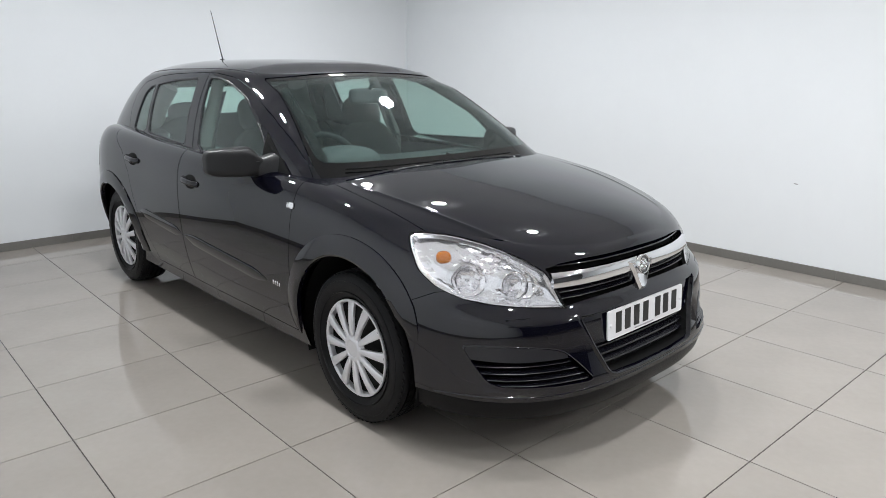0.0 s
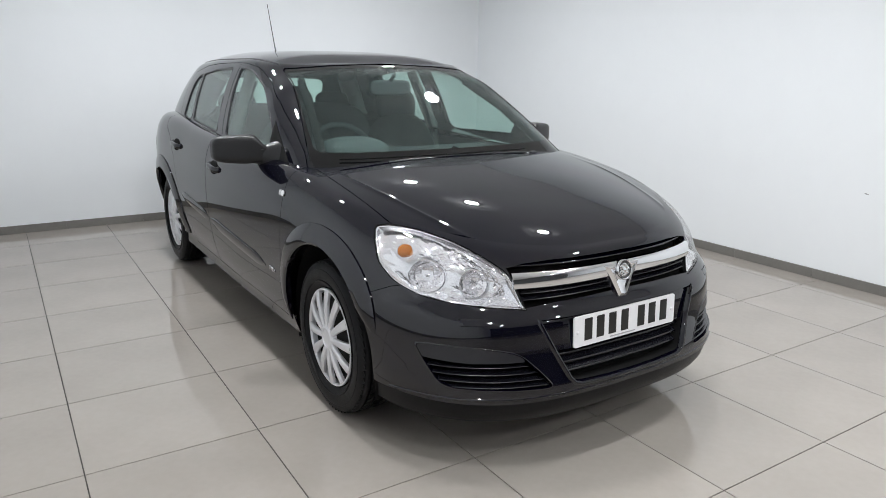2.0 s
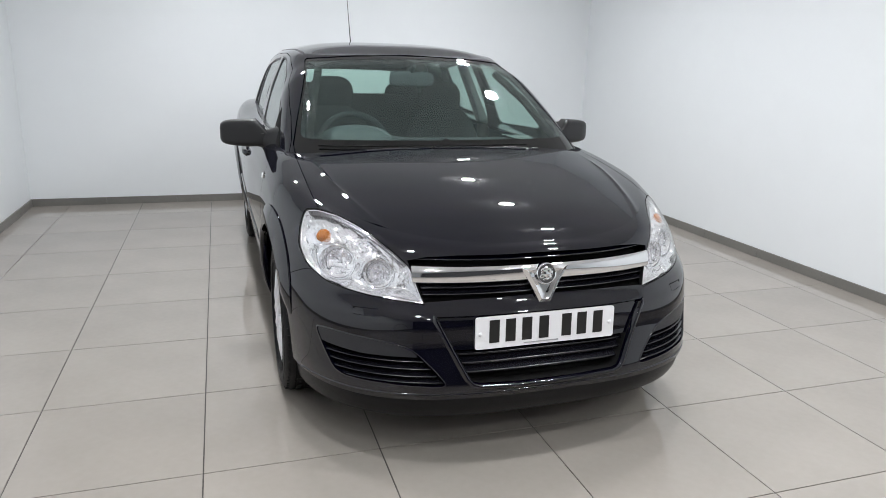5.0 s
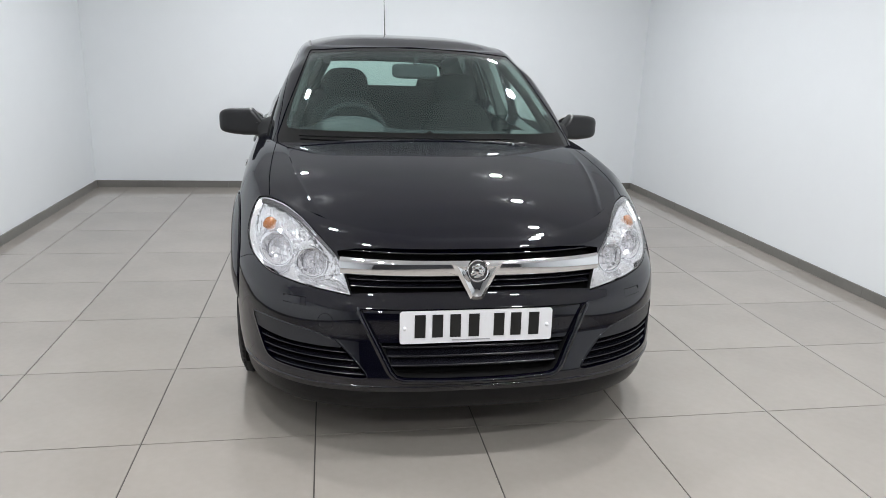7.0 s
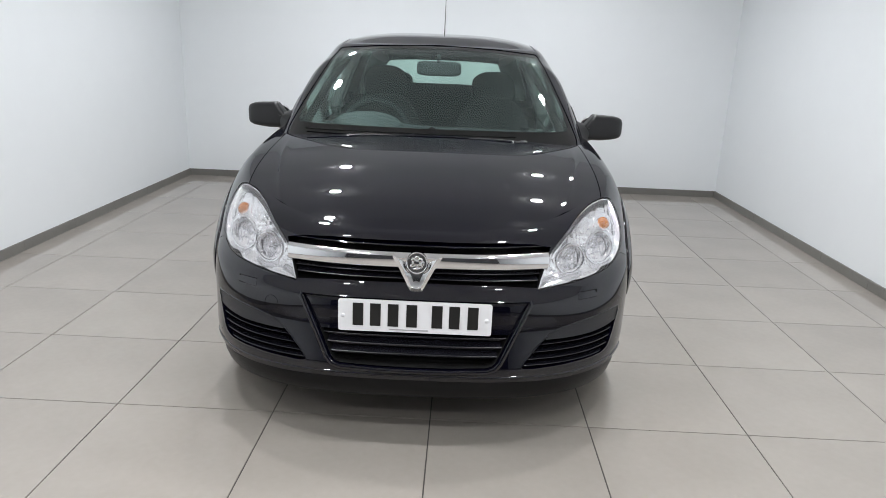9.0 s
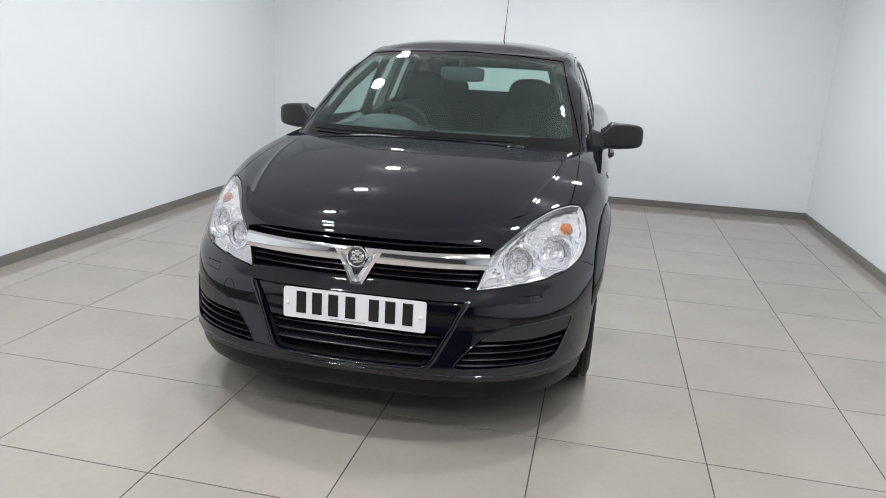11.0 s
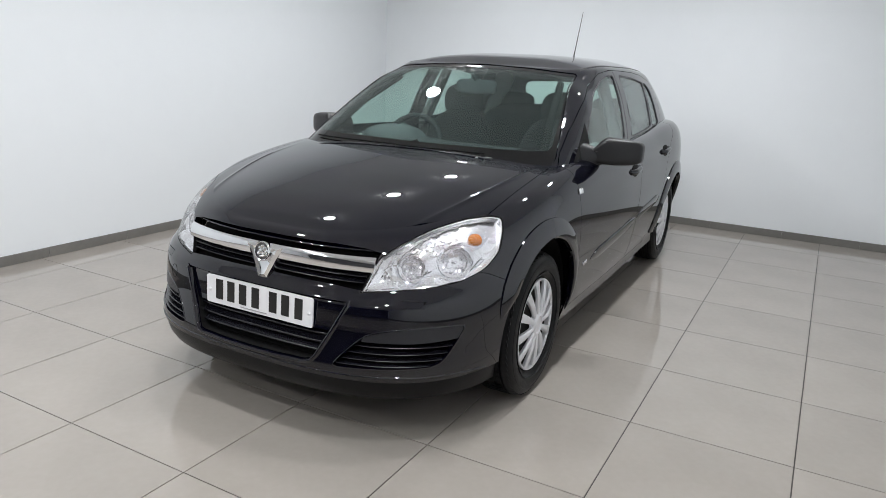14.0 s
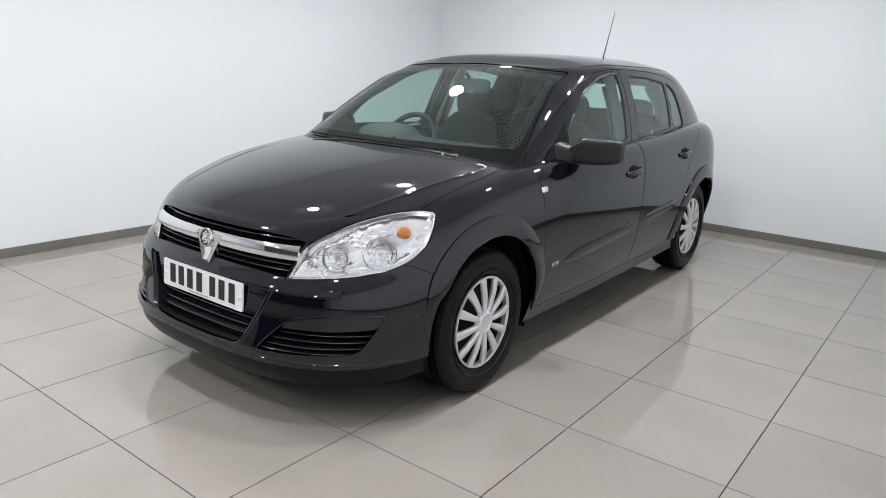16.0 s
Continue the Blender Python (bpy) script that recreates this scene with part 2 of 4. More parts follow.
floor = slab("floor", WEST - 0.2, EAST + 0.2, SOUTH - 0.2, NORTH + 0.2, -0.2, -0.004, GROUT, "dark grout bed under polished beige floor tiles", "floor")
slab("ceiling", WEST - 0.2, EAST + 0.2, SOUTH - 0.2, NORTH + 0.2, CEILING, CEILING + 0.2, CEILING_PAINT, "plain painted showroom ceiling with round lamps", "ceiling")
slab("wall_north", WEST - 0.2, EAST + 0.2, NORTH, NORTH + 0.2, -0.004, CEILING, WALL, "smooth white painted showroom wall behind the car", "wall")
# the south end is never in view: a dark slab, added for the car to mirror
slab("wall_south", WEST - 0.2, EAST + 0.2, SOUTH - 0.2, SOUTH, -0.004, CEILING, DARK_WALL, "unseen dark wall added out of view to close the room", "wall")
slab("wall_west", WEST - 0.2, WEST, SOUTH, NORTH, -0.004, CEILING, WALL, "smooth white painted side wall of the showroom", "wall")
east = slab("wall_east", EAST, EAST + 0.2, SOUTH, NORTH, -0.004, CEILING, WALL, "smooth white painted side wall of the showroom", "wall")


part("scuff", ellipsoid(0.0006, 0.016, 0.004, (EAST, -0.26, 0.619), u=12, v=8, turn=Matrix.Rotation(radians(12), 4, "X")), GREY_INK, east, "small grey scuff in the paint")


def skirting(name, along, start, end, fixed, face):
    """A run of grey skirting tiles, one object a tile, along one wall."""
    top = thing(name, Matrix(), "low grey tiled skirting along the foot of the wall", "skirting", kind="structure")
    at, k = start, 0
    while at < end - 0.01:
        stop = min(at + 0.6, end)
        mid, size = (at + stop) / 2, stop - at - 0.0006
        c = (mid, fixed + face * 0.006, 0.0325) if along == "x" else (fixed + face * 0.006, mid, 0.0325)
        dims = (size, 0.012, 0.065) if along == "x" else (0.012, size, 0.065)
        part("tile", box(*dims, at=c, bevel=0.0015, steps=1), SKIRT, top)
        at = stop
    return top


skirting("baseboard_north", "x", WEST + 0.012, EAST - 0.012, NORTH, -1)
skirting("baseboard_west", "y", SOUTH, NORTH, WEST, 1)
skirting("baseboard_east", "y", SOUTH, NORTH, EAST, -1)


def ceiling_lamp(x, y):
    """A round downlight: a white rim with a glowing, slightly domed diffuser."""
    lamp = thing("ceiling_lamp", pose(x, y, CEILING), "round white ceiling downlight with domed diffuser, switched on", "ceiling lamp", "ceiling downlights")
    up = Matrix.Rotation(radians(90), 4, "Y")
    part("rim", lathe([(0.064, -0.002), (0.064, 0.006), (0.067, 0.009), (0.082, 0.007), (0.085, 0.004), (0.085, 0.0)], 32, up), CAN, lamp)
    part("diffuser", lathe([(0.0001, 0.023), (0.03, 0.021), (0.05, 0.0155), (0.060, 0.0095), (0.0635, 0.004)], 32, up), GLOW, lamp)
    return lamp


first = ceiling_lamp(-0.98, 0.1)
# the y = 2.5 row is an addition to brighten the north wall, not known lamps
for x in (-0.98, 1.02):
    for y in (-3.8, -2.5, -1.2, 0.1, 1.4, 2.5):
        if (x, y) != (-0.98, 0.1):
            copy_thing(first, pose(x, y, CEILING))


# ---- the car's outer form: long curves, in metres from the middle of the front axle, front towards -y ----
def spl(*pairs):
    """A smooth curve through a few (place, value) pairs, level beyond its ends, with no overshoot."""
    xs, ys = [p[0] for p in pairs], [p[1] for p in pairs]
    d = [(ys[i + 1] - ys[i]) / (xs[i + 1] - xs[i]) for i in range(len(xs) - 1)]
    m = [d[0]] + [0 if a * b <= 0 else 2 * a * b / (a + b) for a, b in zip(d, d[1:])] + [d[-1]]

    def at(x):
        if x <= xs[0]:
            return ys[0]
        if x >= xs[-1]:
            return ys[-1]
        i = max(k for k in range(len(xs) - 1) if xs[k] <= x)
        h = xs[i + 1] - xs[i]
        t = (x - xs[i]) / h
        return (ys[i] * (1 + 2 * t) * (1 - t) ** 2 + ys[i + 1] * t * t * (3 - 2 * t)
                + h * m[i] * t * (1 - t) ** 2 - h * m[i + 1] * t * t * (1 - t))
    return at


SHOULDER = spl((-0.68, 0.757), (-0.5, 0.79), (-0.3, 0.826), (0, 0.878), (0.35, 0.925), (0.6, 0.942), (1.3, 0.962), (2.0, 0.99), (2.6, 1.022), (2.8, 1.026), (3.0, 1.015), (3.3, 0.97))
BOTTOM = spl((-0.85, 0.19), (-0.5, 0.19), (-0.3, 0.20), (0.3, 0.208), (0.6, 0.205), (2.2, 0.215), (2.6, 0.25), (3.0, 0.29), (3.4, 0.30))
WIDTH = spl((0, 0.752), (0.004, 0.772), (0.018, 0.80), (0.05, 0.828), (0.10, 0.849), (0.2, 0.864), (0.32, 0.868), (0.45, 0.862), (0.6, 0.842), (0.72, 0.812))
ALONG = spl((0.1, 0.985), (0.6, 0.993), (1.3, 1.005), (2.0, 1.006), (2.6, 1.014), (3.0, 1.012))
NOSE = spl((0.18, -0.80), (0.20, -0.826), (0.26, -0.842), (0.31, -0.843), (0.36, -0.827), (0.44, -0.807), (0.53, -0.795), (0.542, -0.791), (0.556, -0.775), (0.58, -0.752), (0.64, -0.74), (0.69, -0.735), (0.725, -0.727), (0.745, -0.708), (0.757, -0.68))
ROUND = spl((0.5, 3.05), (0.555, 2.98), (0.60, 2.85), (0.675, 2.66), (0.755, 2.34), (0.83, 2.05))
TAIL = spl((0.2, 3.26), (0.35, 3.35), (0.6, 3.36), (0.8, 3.30), (1.0, 3.22))
BONNET = spl((-0.68, 0.757), (-0.62, 0.789), (-0.5, 0.832), (-0.35, 0.868), (-0.15, 0.905), (0.1, 0.939), (0.3, 0.962), (0.5, 0.978))


def low(u, d_share):
    """The body below the shoulder: u from the nose (0) along the flank to the tail (1), d_share from the shoulder (0) down to the sill (1)."""
    y = -0.7 if u < 0.3 else 1.3 if u < 0.75 else 3.2
    for _ in range(14):
        top = SHOULDER(y)
        d = (top - BOTTOM(y)) * d_share
        z = top - d
        w = WIDTH(d) * ALONG(y)
        if u < 0.3:
            a, n = u / 0.3 * math.pi / 2, ROUND(z)
            k = min(max((z - 0.40) / 0.17, 0), 1)
            nose = NOSE(z - (top - 0.757) * k * k * (3 - 2 * k))
            x, y2 = w * math.sin(a) ** (2 / n), 0.1 - (0.1 - nose) * max(math.cos(a), 0) ** (2 / n)
        elif u < 0.75:
            x, y2 = w, 0.1 + 2.4 * (u - 0.3) / 0.45
        else:
            a = (u - 0.75) / 0.25 * math.pi / 2
            x, y2 = w * max(math.cos(a), 0) ** (2 / 3.2), 2.5 + (TAIL(z) - 2.5) * math.sin(a) ** (2 / 3.2)
        y += 0.7 * (y2 - y)
    return x, y2, z


def deck(u, s):
    """The bonnet and the tops of the wings: s from the middle (0) to the shoulder (1)."""
    x, y, z = low(u, 0)
    xs = x * s
    fold = math.hypot(xs - 0.629 - 0.155 * y + 0.14 * y * y, 0.0025) - 0.0025
    crease = 0.0042 * math.exp(-fold / 0.0078) * min(max((0.26 - y) / 0.25, 0), 1) * min(max((y + 0.64) / 0.16, 0), 1)
    return xs, y, z + (BONNET(y) - z) * (1 - s ** 2.6) + crease


def ledge(u, s):
    """The narrow shelf from the shoulder in towards the glass."""
    x, y, z = low(u, 0)
    return x * (1 - 0.18 * s), y - max(y - 2.3, 0) * 0.2 * s, z + 0.012 * s * (2 - s) * (u > 0.7)


CABIN_W = spl((0, 0.768), (0.25, 0.74), (0.5, 0.704), (0.75, 0.658), (0.9, 0.622), (0.97, 0.60), (1, 0.582))
CABIN_ALONG = spl((0.3, 0.99), (1.2, 1.0), (2.0, 0.998), (2.5, 0.995), (2.9, 0.99))
SCREEN = spl((0, 0.22), (0.5, 0.60), (1, 1.03))
HATCH = spl((0, 3.22), (0.5, 3.10), (0.85, 2.97), (1, 2.88))
EAVES = spl((0.9, 1.39), (1.1, 1.36), (1.25, 1.366), (1.6, 1.382), (2.1, 1.378), (2.5, 1.358), (2.75, 1.322), (2.9, 1.31))
ROOF = spl((1.0, 1.386), (1.1, 1.40), (1.35, 1.426), (1.7, 1.444), (2.2, 1.446), (2.65, 1.428), (2.8, 1.405), (2.88, 1.36), (2.9, 1.34))


def cabin(u, v):
    """The cabin above the waist: u from the windscreen's middle (0) to the hatch (1), v from the waist (0) to the eaves (1)."""
    front, back, w = SCREEN(v), HATCH(v), CABIN_W(v)
    if u < 0.4:
        a, n = u / 0.4 * math.pi / 2, 7.6
        x, y = w * math.sin(a) ** (2 / n), front + 0.9 * (1 - max(math.cos(a), 0) ** (2 / n))
        y += 0.045 * min(x / w, 0.9) ** 2 * (1 - min(max((u - 0.15) / 0.25, 0), 1) ** 2)
    elif u < 0.7:
        k = (u - 0.4) / 0.3
        x, y = w, front + 0.9 + (2.2 - front - 0.9) * k
    else:
        a, n = (u - 0.7) / 0.3 * math.pi / 2, 5.5
        x, y = w * max(math.cos(a), 0) ** (2 / n), 2.2 + (back - 2.2) * math.sin(a) ** (2 / n)
    x *= CABIN_ALONG(y)
    return x, y, 0.915 + (EAVES(y) - 0.915) * v


def roof(u, s):
    x, y, z = cabin(u, 1)
    k = min(max((y - 1.03) / 0.3, 0), 1)
    return x * s, y, z + (ROOF(y) - z) * (1 - s ** 3.4) * k * (2 - k)


# ---- the car's skin as sheets, trimmed into panels ----
from mathutils.bvhtree import BVHTree
from mathutils.interpolate import poly_3d_calc


def sheet(fn, us, vs):
    bm = bmesh.new()
    rows = [[bm.verts.new(fn(u, v)) for v in vs] for u in us]
    for a, b in zip(rows, rows[1:]):
        for k in range(len(vs) - 1):
            bm.faces.new((a[k], a[k + 1], b[k + 1], b[k]))
    return bm


def eased(n, power=1.0):
    return [(i / n) ** power for i in range(n + 1)]


def spread(*runs):
    """Even steps within each run (start, end, count)."""
    out = [runs[0][0]]
    for a, b, n in runs:
        out += [a + (b - a) * (i + 1) / n for i in range(n)]
    return out


def settle(bm, towards):
    """Welds a sheet and turns its faces outwards."""
    bmesh.ops.remove_doubles(bm, verts=bm.verts, dist=2e-5)
    bmesh.ops.dissolve_degenerate(bm, edges=bm.edges, dist=1e-5)
    bm.normal_update()
    flip = [f for f in bm.faces if f.normal.dot(f.calc_center_median() - Vector(towards)) < 0]
    bmesh.ops.reverse_faces(bm, faces=flip)
    bm.normal_update()
    return bm


US_FRONT = spread((0, 0.02, 6), (0.02, 0.3, 46), (0.3, 0.42, 12))
LOWER = settle(join(sheet(low, spread((0, 0.02, 6), (0.02, 0.3, 46), (0.3, 0.75, 64), (0.75, 1, 30)), eased(40, 1.7)), sheet(deck, US_FRONT, spread((0, 0.55, 12), (0.55, 0.68, 22), (0.68, 0.88, 72), (0.88, 0.98, 16), (0.98, 1, 2))), sheet(ledge, spread((0.42, 0.75, 46), (0.75, 1, 30)), eased(6))), (0, 1.2, 0.4))
UPPER = settle(join(sheet(cabin, spread((0, 0.4, 104), (0.4, 0.7, 26), (0.7, 1, 34)), spread((0, 1, 44))), sheet(roof, spread((0, 0.4, 104), (0.4, 0.7, 26), (0.7, 1, 34)), eased(24, 0.8))), (0, 1.7, 0.9))


class Skin:
    """A whole sheet, kept to give smooth normals and to place things on it."""

    def __init__(self, bm):
        self.verts = [v.co.copy() for v in bm.verts]
        bm.verts.index_update()
        self.normals = []
        for v in bm.verts:
            n = v.normal.copy()
            if abs(v.co.x) < 1e-4:
                n.x = 0
            self.normals.append(n.normalized())
        self.faces = [[v.index for v in f.verts] for f in bm.faces]
        self.tree = BVHTree.FromPolygons(self.verts, self.faces)

    def normal(self, p):
        q, n, i, _ = self.tree.find_nearest(p)
        if i is None:
            return Vector((0, 0, 1))
        f = self.faces[i]
        w = poly_3d_calc([self.verts[k] for k in f], q)
        out = Vector()
        for k, a in zip(f, w):
            out += self.normals[k] * a
        return out.normalized()

    def side(self, y, z):
        """The skin's point and normal at a place of the flank."""
        p, n, _, _ = self.tree.ray_cast(Vector((1.6, y, z)), Vector((-1, 0, 0)))
        return (p, self.normal(p)) if p else (Vector((0.8, y, z)), Vector((1, 0, 0)))

    def front(self, x, z):
        p, n, _, _ = self.tree.ray_cast(Vector((max(abs(x), 1e-4), -1.6, z)), Vector((0, 1, 0)))
        if not p:
            return Vector((x, -0.7, z)), Vector((0, -1, 0))
        n = self.normal(p)
        return (p, n) if x >= 0 else (Vector((-p.x, p.y, p.z)), Vector((-n.x, n.y, n.z)))

    def above(self, x, y):
        p, n, _, _ = self.tree.ray_cast(Vector((x, y, 2.5)), Vector((0, 0, -1)))
        return (p, self.normal(p)) if p else (Vector((x, y, 0.95)), Vector((0, 0, 1)))


SKIN, CABIN_SKIN = Skin(LOWER), Skin(UPPER)


def score(bm, outline, axis, where):
    """Cuts the sheet along an outline that is seen along an axis."""
    i, j = [(1, 2), (0, 2), (0, 1)][axis]
    for a, b in zip(outline, outline[1:] + outline[:1]):
        if abs(a[0] - b[0]) + abs(a[1] - b[1]) < 1e-6:
            continue
        lo, hi = [min(a[k], b[k]) - 0.002 for k in (0, 1)], [max(a[k], b[k]) + 0.002 for k in (0, 1)]
        faces = []
        for f in bm.faces:
            ps = [(v.co[i], v.co[j]) for v in f.verts]
            if min(p[0] for p in ps) <= hi[0] and max(p[0] for p in ps) >= lo[0] and min(p[1] for p in ps) <= hi[1] and max(p[1] for p in ps) >= lo[1] and where(f.calc_center_median()):
                faces.append(f)
        co, no = [0, 0, 0], [0, 0, 0]
        co[i], co[j], no[i], no[j] = a[0], a[1], -(b[1] - a[1]), b[0] - a[0]
        geom = set(faces)
        for f in faces:
            geom.update(f.edges)
            geom.update(f.verts)
        bmesh.ops.bisect_plane(bm, geom=list(geom), dist=1e-5, plane_co=co, plane_no=Vector(no).normalized())


def take(bm, outline, axis, where=lambda c: True, gap=0.0):
    """Lifts the piece inside an outline out of a sheet, and leaves a gap round it."""
    i, j = [(1, 2), (0, 2), (0, 1)][axis]
    score(bm, outline, axis, where)
    inner = inset(outline, gap) if gap else outline
    if gap:
        score(bm, inner, axis, where)
    gone, kept = [], []
    for f in bm.faces:
        c = f.calc_center_median()
        if where(c) and inside(c[i], c[j], outline):
            gone.append(f)
            if inside(c[i], c[j], inner):
                kept.append(f)
    out, made = bmesh.new(), {}
    for f in kept:
        vs = []
        for v in f.verts:
            if v not in made:
                made[v] = out.verts.new(v.co)
            vs.append(made[v])
        out.faces.new(vs)
    bmesh.ops.delete(bm, geom=gone, context="FACES")
    return out


def panel(name, bm, mat, parent, label="", thick=0.007, skin=None, mirror="both", push=0.0, free=True):
    """A sheet as a panel with thickness. mirror: 'both' halves as one object, 'left' or 'right' alone. push moves it along its normals."""
    skin = skin or SKIN
    bm.verts.index_update()
    vs = [v.co.copy() for v in bm.verts]
    ns = [skin.normal(p) for p in vs]
    fs = [[v.index for v in f.verts] for f in bm.faces]
    if free:
        bm.free()
    if mirror == "right":
        vs, ns = [Vector((-p.x, p.y, p.z)) for p in vs], [Vector((-n.x, n.y, n.z)) for n in ns]
        fs = [f[::-1] for f in fs]
    elif mirror == "both":
        n0, twin = len(vs), {}
        for k in range(n0):
            if abs(vs[k].x) < 1e-4:
                twin[k] = k
                ns[k] = Vector((0, ns[k].y, ns[k].z)).normalized()
            else:
                twin[k] = len(vs)
                vs.append(Vector((-vs[k].x, vs[k].y, vs[k].z)))
                ns.append(Vector((-ns[k].x, ns[k].y, ns[k].z)))
        fs += [[twin[k] for k in f][::-1] for f in fs]
    vs = [p + n * push for p, n in zip(vs, ns)]
    n0 = len(vs)
    count = {}
    for f in fs:
        for a, b in zip(f, f[1:] + f[:1]):
            count[(a, b)] = count.get((a, b), 0) + 1
    rim = [(a, b) for a, b in count if (b, a) not in count]
    verts = vs + [p - n * thick for p, n in zip(vs, ns)]
    faces = [list(f) for f in fs] + [[k + n0 for k in f][::-1] for f in fs] + [[b, a, a + n0, b + n0] for a, b in rim]
    me = bpy.data.meshes.new(name)
    me.from_pydata([tuple(p) for p in verts], [], faces)
    me.update()
    normals = []
    for poly in me.polygons:
        if poly.index < len(fs):
            normals += [tuple(ns[k]) for k in poly.vertices]
        elif poly.index < 2 * len(fs):
            normals += [tuple(-ns[k - n0]) for k in poly.vertices]
        else:
            normals += [tuple(poly.normal)] * len(poly.vertices)
    me.shade_smooth()
    me.normals_split_custom_set(normals)
    me.materials.append(mat)
    ob = new(name, me)
    ob.parent = parent
    return tagged(ob, label)


def pair(name, bm, mat, parents, label="", **kw):
    """The panel for the left flank and its mirror image for the right."""
    return [panel(name, bm, mat, parents[0], label, mirror="left", free=False, **kw), panel(name, bm, mat, parents[1], label, mirror="right", **kw)]


def mirrored(bm):
    out = bm.copy()
    bmesh.ops.scale(out, vec=(-1, 1, 1), verts=out.verts)
    bmesh.ops.reverse_faces(out, faces=out.faces)
    return out


def both(name, bm, mat, parents, label="", angle=38):
    """A left part and its mirror image."""
    other = mirrored(bm)
    return [part(name, bm, mat, parents[0], label, angle), part(name, other, mat, parents[1], label, angle)]


CAR = pose(-0.0075, -0.033, 0, 0, 0, 0.63)
car = thing("car", CAR, "glossy black five-door hatchback parked on the tiled floor", "car")
TWO = (car, car)
nose_only = lambda c: c.y < 0.1
flank_only = lambda c: c.x > 0.45

# outlines, seen from the front (x, z), from the side (y, z) or from above (x, y)
LAMP_OUT = softened([(0.436, 0.5735), (0.413, 0.570), (0.4205, 0.590), (0.452, 0.69), (0.512, 0.744), (0.573, 0.787), (0.637, 0.811), (0.70, 0.818), (0.740, 0.809), (0.763, 0.765), (0.778, 0.70), (0.760, 0.647), (0.70, 0.608), (0.56, 0.586)], 2, 0.18)
FOG_OUT = softened([(0.748, 0.462), (0.718, 0.468), (0.656, 0.466), (0.572, 0.459), (0.50, 0.445), (0.459, 0.427), (0.397, 0.364), (0.364, 0.322), (0.384, 0.315), (0.50, 0.319), (0.62, 0.322), (0.674, 0.324), (0.702, 0.338), (0.729, 0.402)], 1, 0.2)
FRAME_OUT = [(-0.05, 0.542), (0.385, 0.542), (0.392, 0.536), (0.338, 0.43), (0.292, 0.338), (0.275, 0.318), (0.25, 0.309), (-0.05, 0.303)]
GRILLE_OUT = [(-0.05, 0.730), (0.30, 0.727), (0.40, 0.720), (0.458, 0.708), (0.418, 0.578), (0.30, 0.586), (-0.05, 0.59)]
BONNET_OUT = [(-0.05, -0.9), (0.458, -0.9)] + [tuple(SKIN.front(x, z)[0].xy) for x, z in ((0.475, 0.66), (0.54, 0.71), (0.60, 0.75), (0.65, 0.785), (0.69, 0.798))] + [(0.701, -0.235), (0.705, -0.16), (0.708, -0.06), (0.709, 0.08), (0.708, 0.22), (0.704, 0.385), (0.55, 0.33), (0.42, 0.292), (0.28, 0.267), (0.14, 0.254), (-0.05, 0.25)]
ARCH = [(0.008 + 0.366 * math.cos(radians(a)), 0.322 + 0.366 * math.sin(radians(a))) for a in range(-60, 241, 6)]
ARCH_REAR = [(2.614 + 0.355 * math.cos(radians(a)), 0.312 + 0.355 * math.sin(radians(a))) for a in range(-60, 241, 6)]
DOOR_FRONT = [(0.432, 0.262), (0.415, 0.55), (0.388, 0.86), (0.402, 0.93), (0.47, 0.985), (0.62, 1.075), (0.84, 1.185), (1.08, 1.285), (1.30, 1.345), (1.52, 1.366), (1.60, 1.367), (1.595, 1.25), (1.575, 1.06), (1.556, 0.96), (1.535, 0.90), (1.525, 0.70), (1.512, 0.262)]
DOOR_REAR = [(1.516, 0.262), (1.529, 0.70), (1.539, 0.90), (1.560, 0.96), (1.579, 1.06), (1.599, 1.25), (1.604, 1.367), (1.80, 1.366), (2.05, 1.36), (2.28, 1.345), (2.50, 1.305), (2.58, 1.24), (2.60, 1.13), (2.555, 1.0), (2.48, 0.95), (2.37, 0.90), (2.27, 0.78), (2.235, 0.67), (2.19, 0.545), (2.12, 0.43), (2.06, 0.33), (2.03, 0.262)]
WIN_FRONT = softened([(0.735, 0.987), (0.86, 1.108), (1.09, 1.243), (1.33, 1.318), (1.47, 1.338), (1.562, 1.338), (1.545, 1.20), (1.495, 0.966), (1.1, 0.977)], 1, 0.12)
WIN_REAR = softened([(1.668, 0.982), (1.69, 1.15), (1.706, 1.336), (2.0, 1.324), (2.265, 1.294), (2.25, 1.15), (2.225, 1.014)], 1, 0.06)
WIN_QUARTER = softened([(2.262, 1.016), (2.285, 1.15), (2.298, 1.290), (2.36, 1.282), (2.43, 1.235), (2.46, 1.13), (2.478, 1.016)], 1, 0.15)
SCREEN_OUT = softened([(-0.05, 0.90), (0.70, 0.90), (0.702, 0.965), (0.668, 1.06), (0.617, 1.185), (0.575, 1.29), (0.557, 1.332), (0.545, 1.342), (0.3, 1.362), (-0.05, 1.374)], 1, 0.06)
SCREEN_IN = softened([(-0.05, 0.988), (0.652, 0.992), (0.664, 1.012), (0.634, 1.115), (0.588, 1.235), (0.559, 1.314), (0.543, 1.330), (0.3, 1.348), (-0.05, 1.357)], 1, 0.1)
HATCH_GLASS = softened([(-0.05, 1.035), (0.44, 1.04), (0.51, 1.08), (0.485, 1.22), (0.44, 1.262), (0.25, 1.272), (-0.05, 1.275)], 1, 0.15)

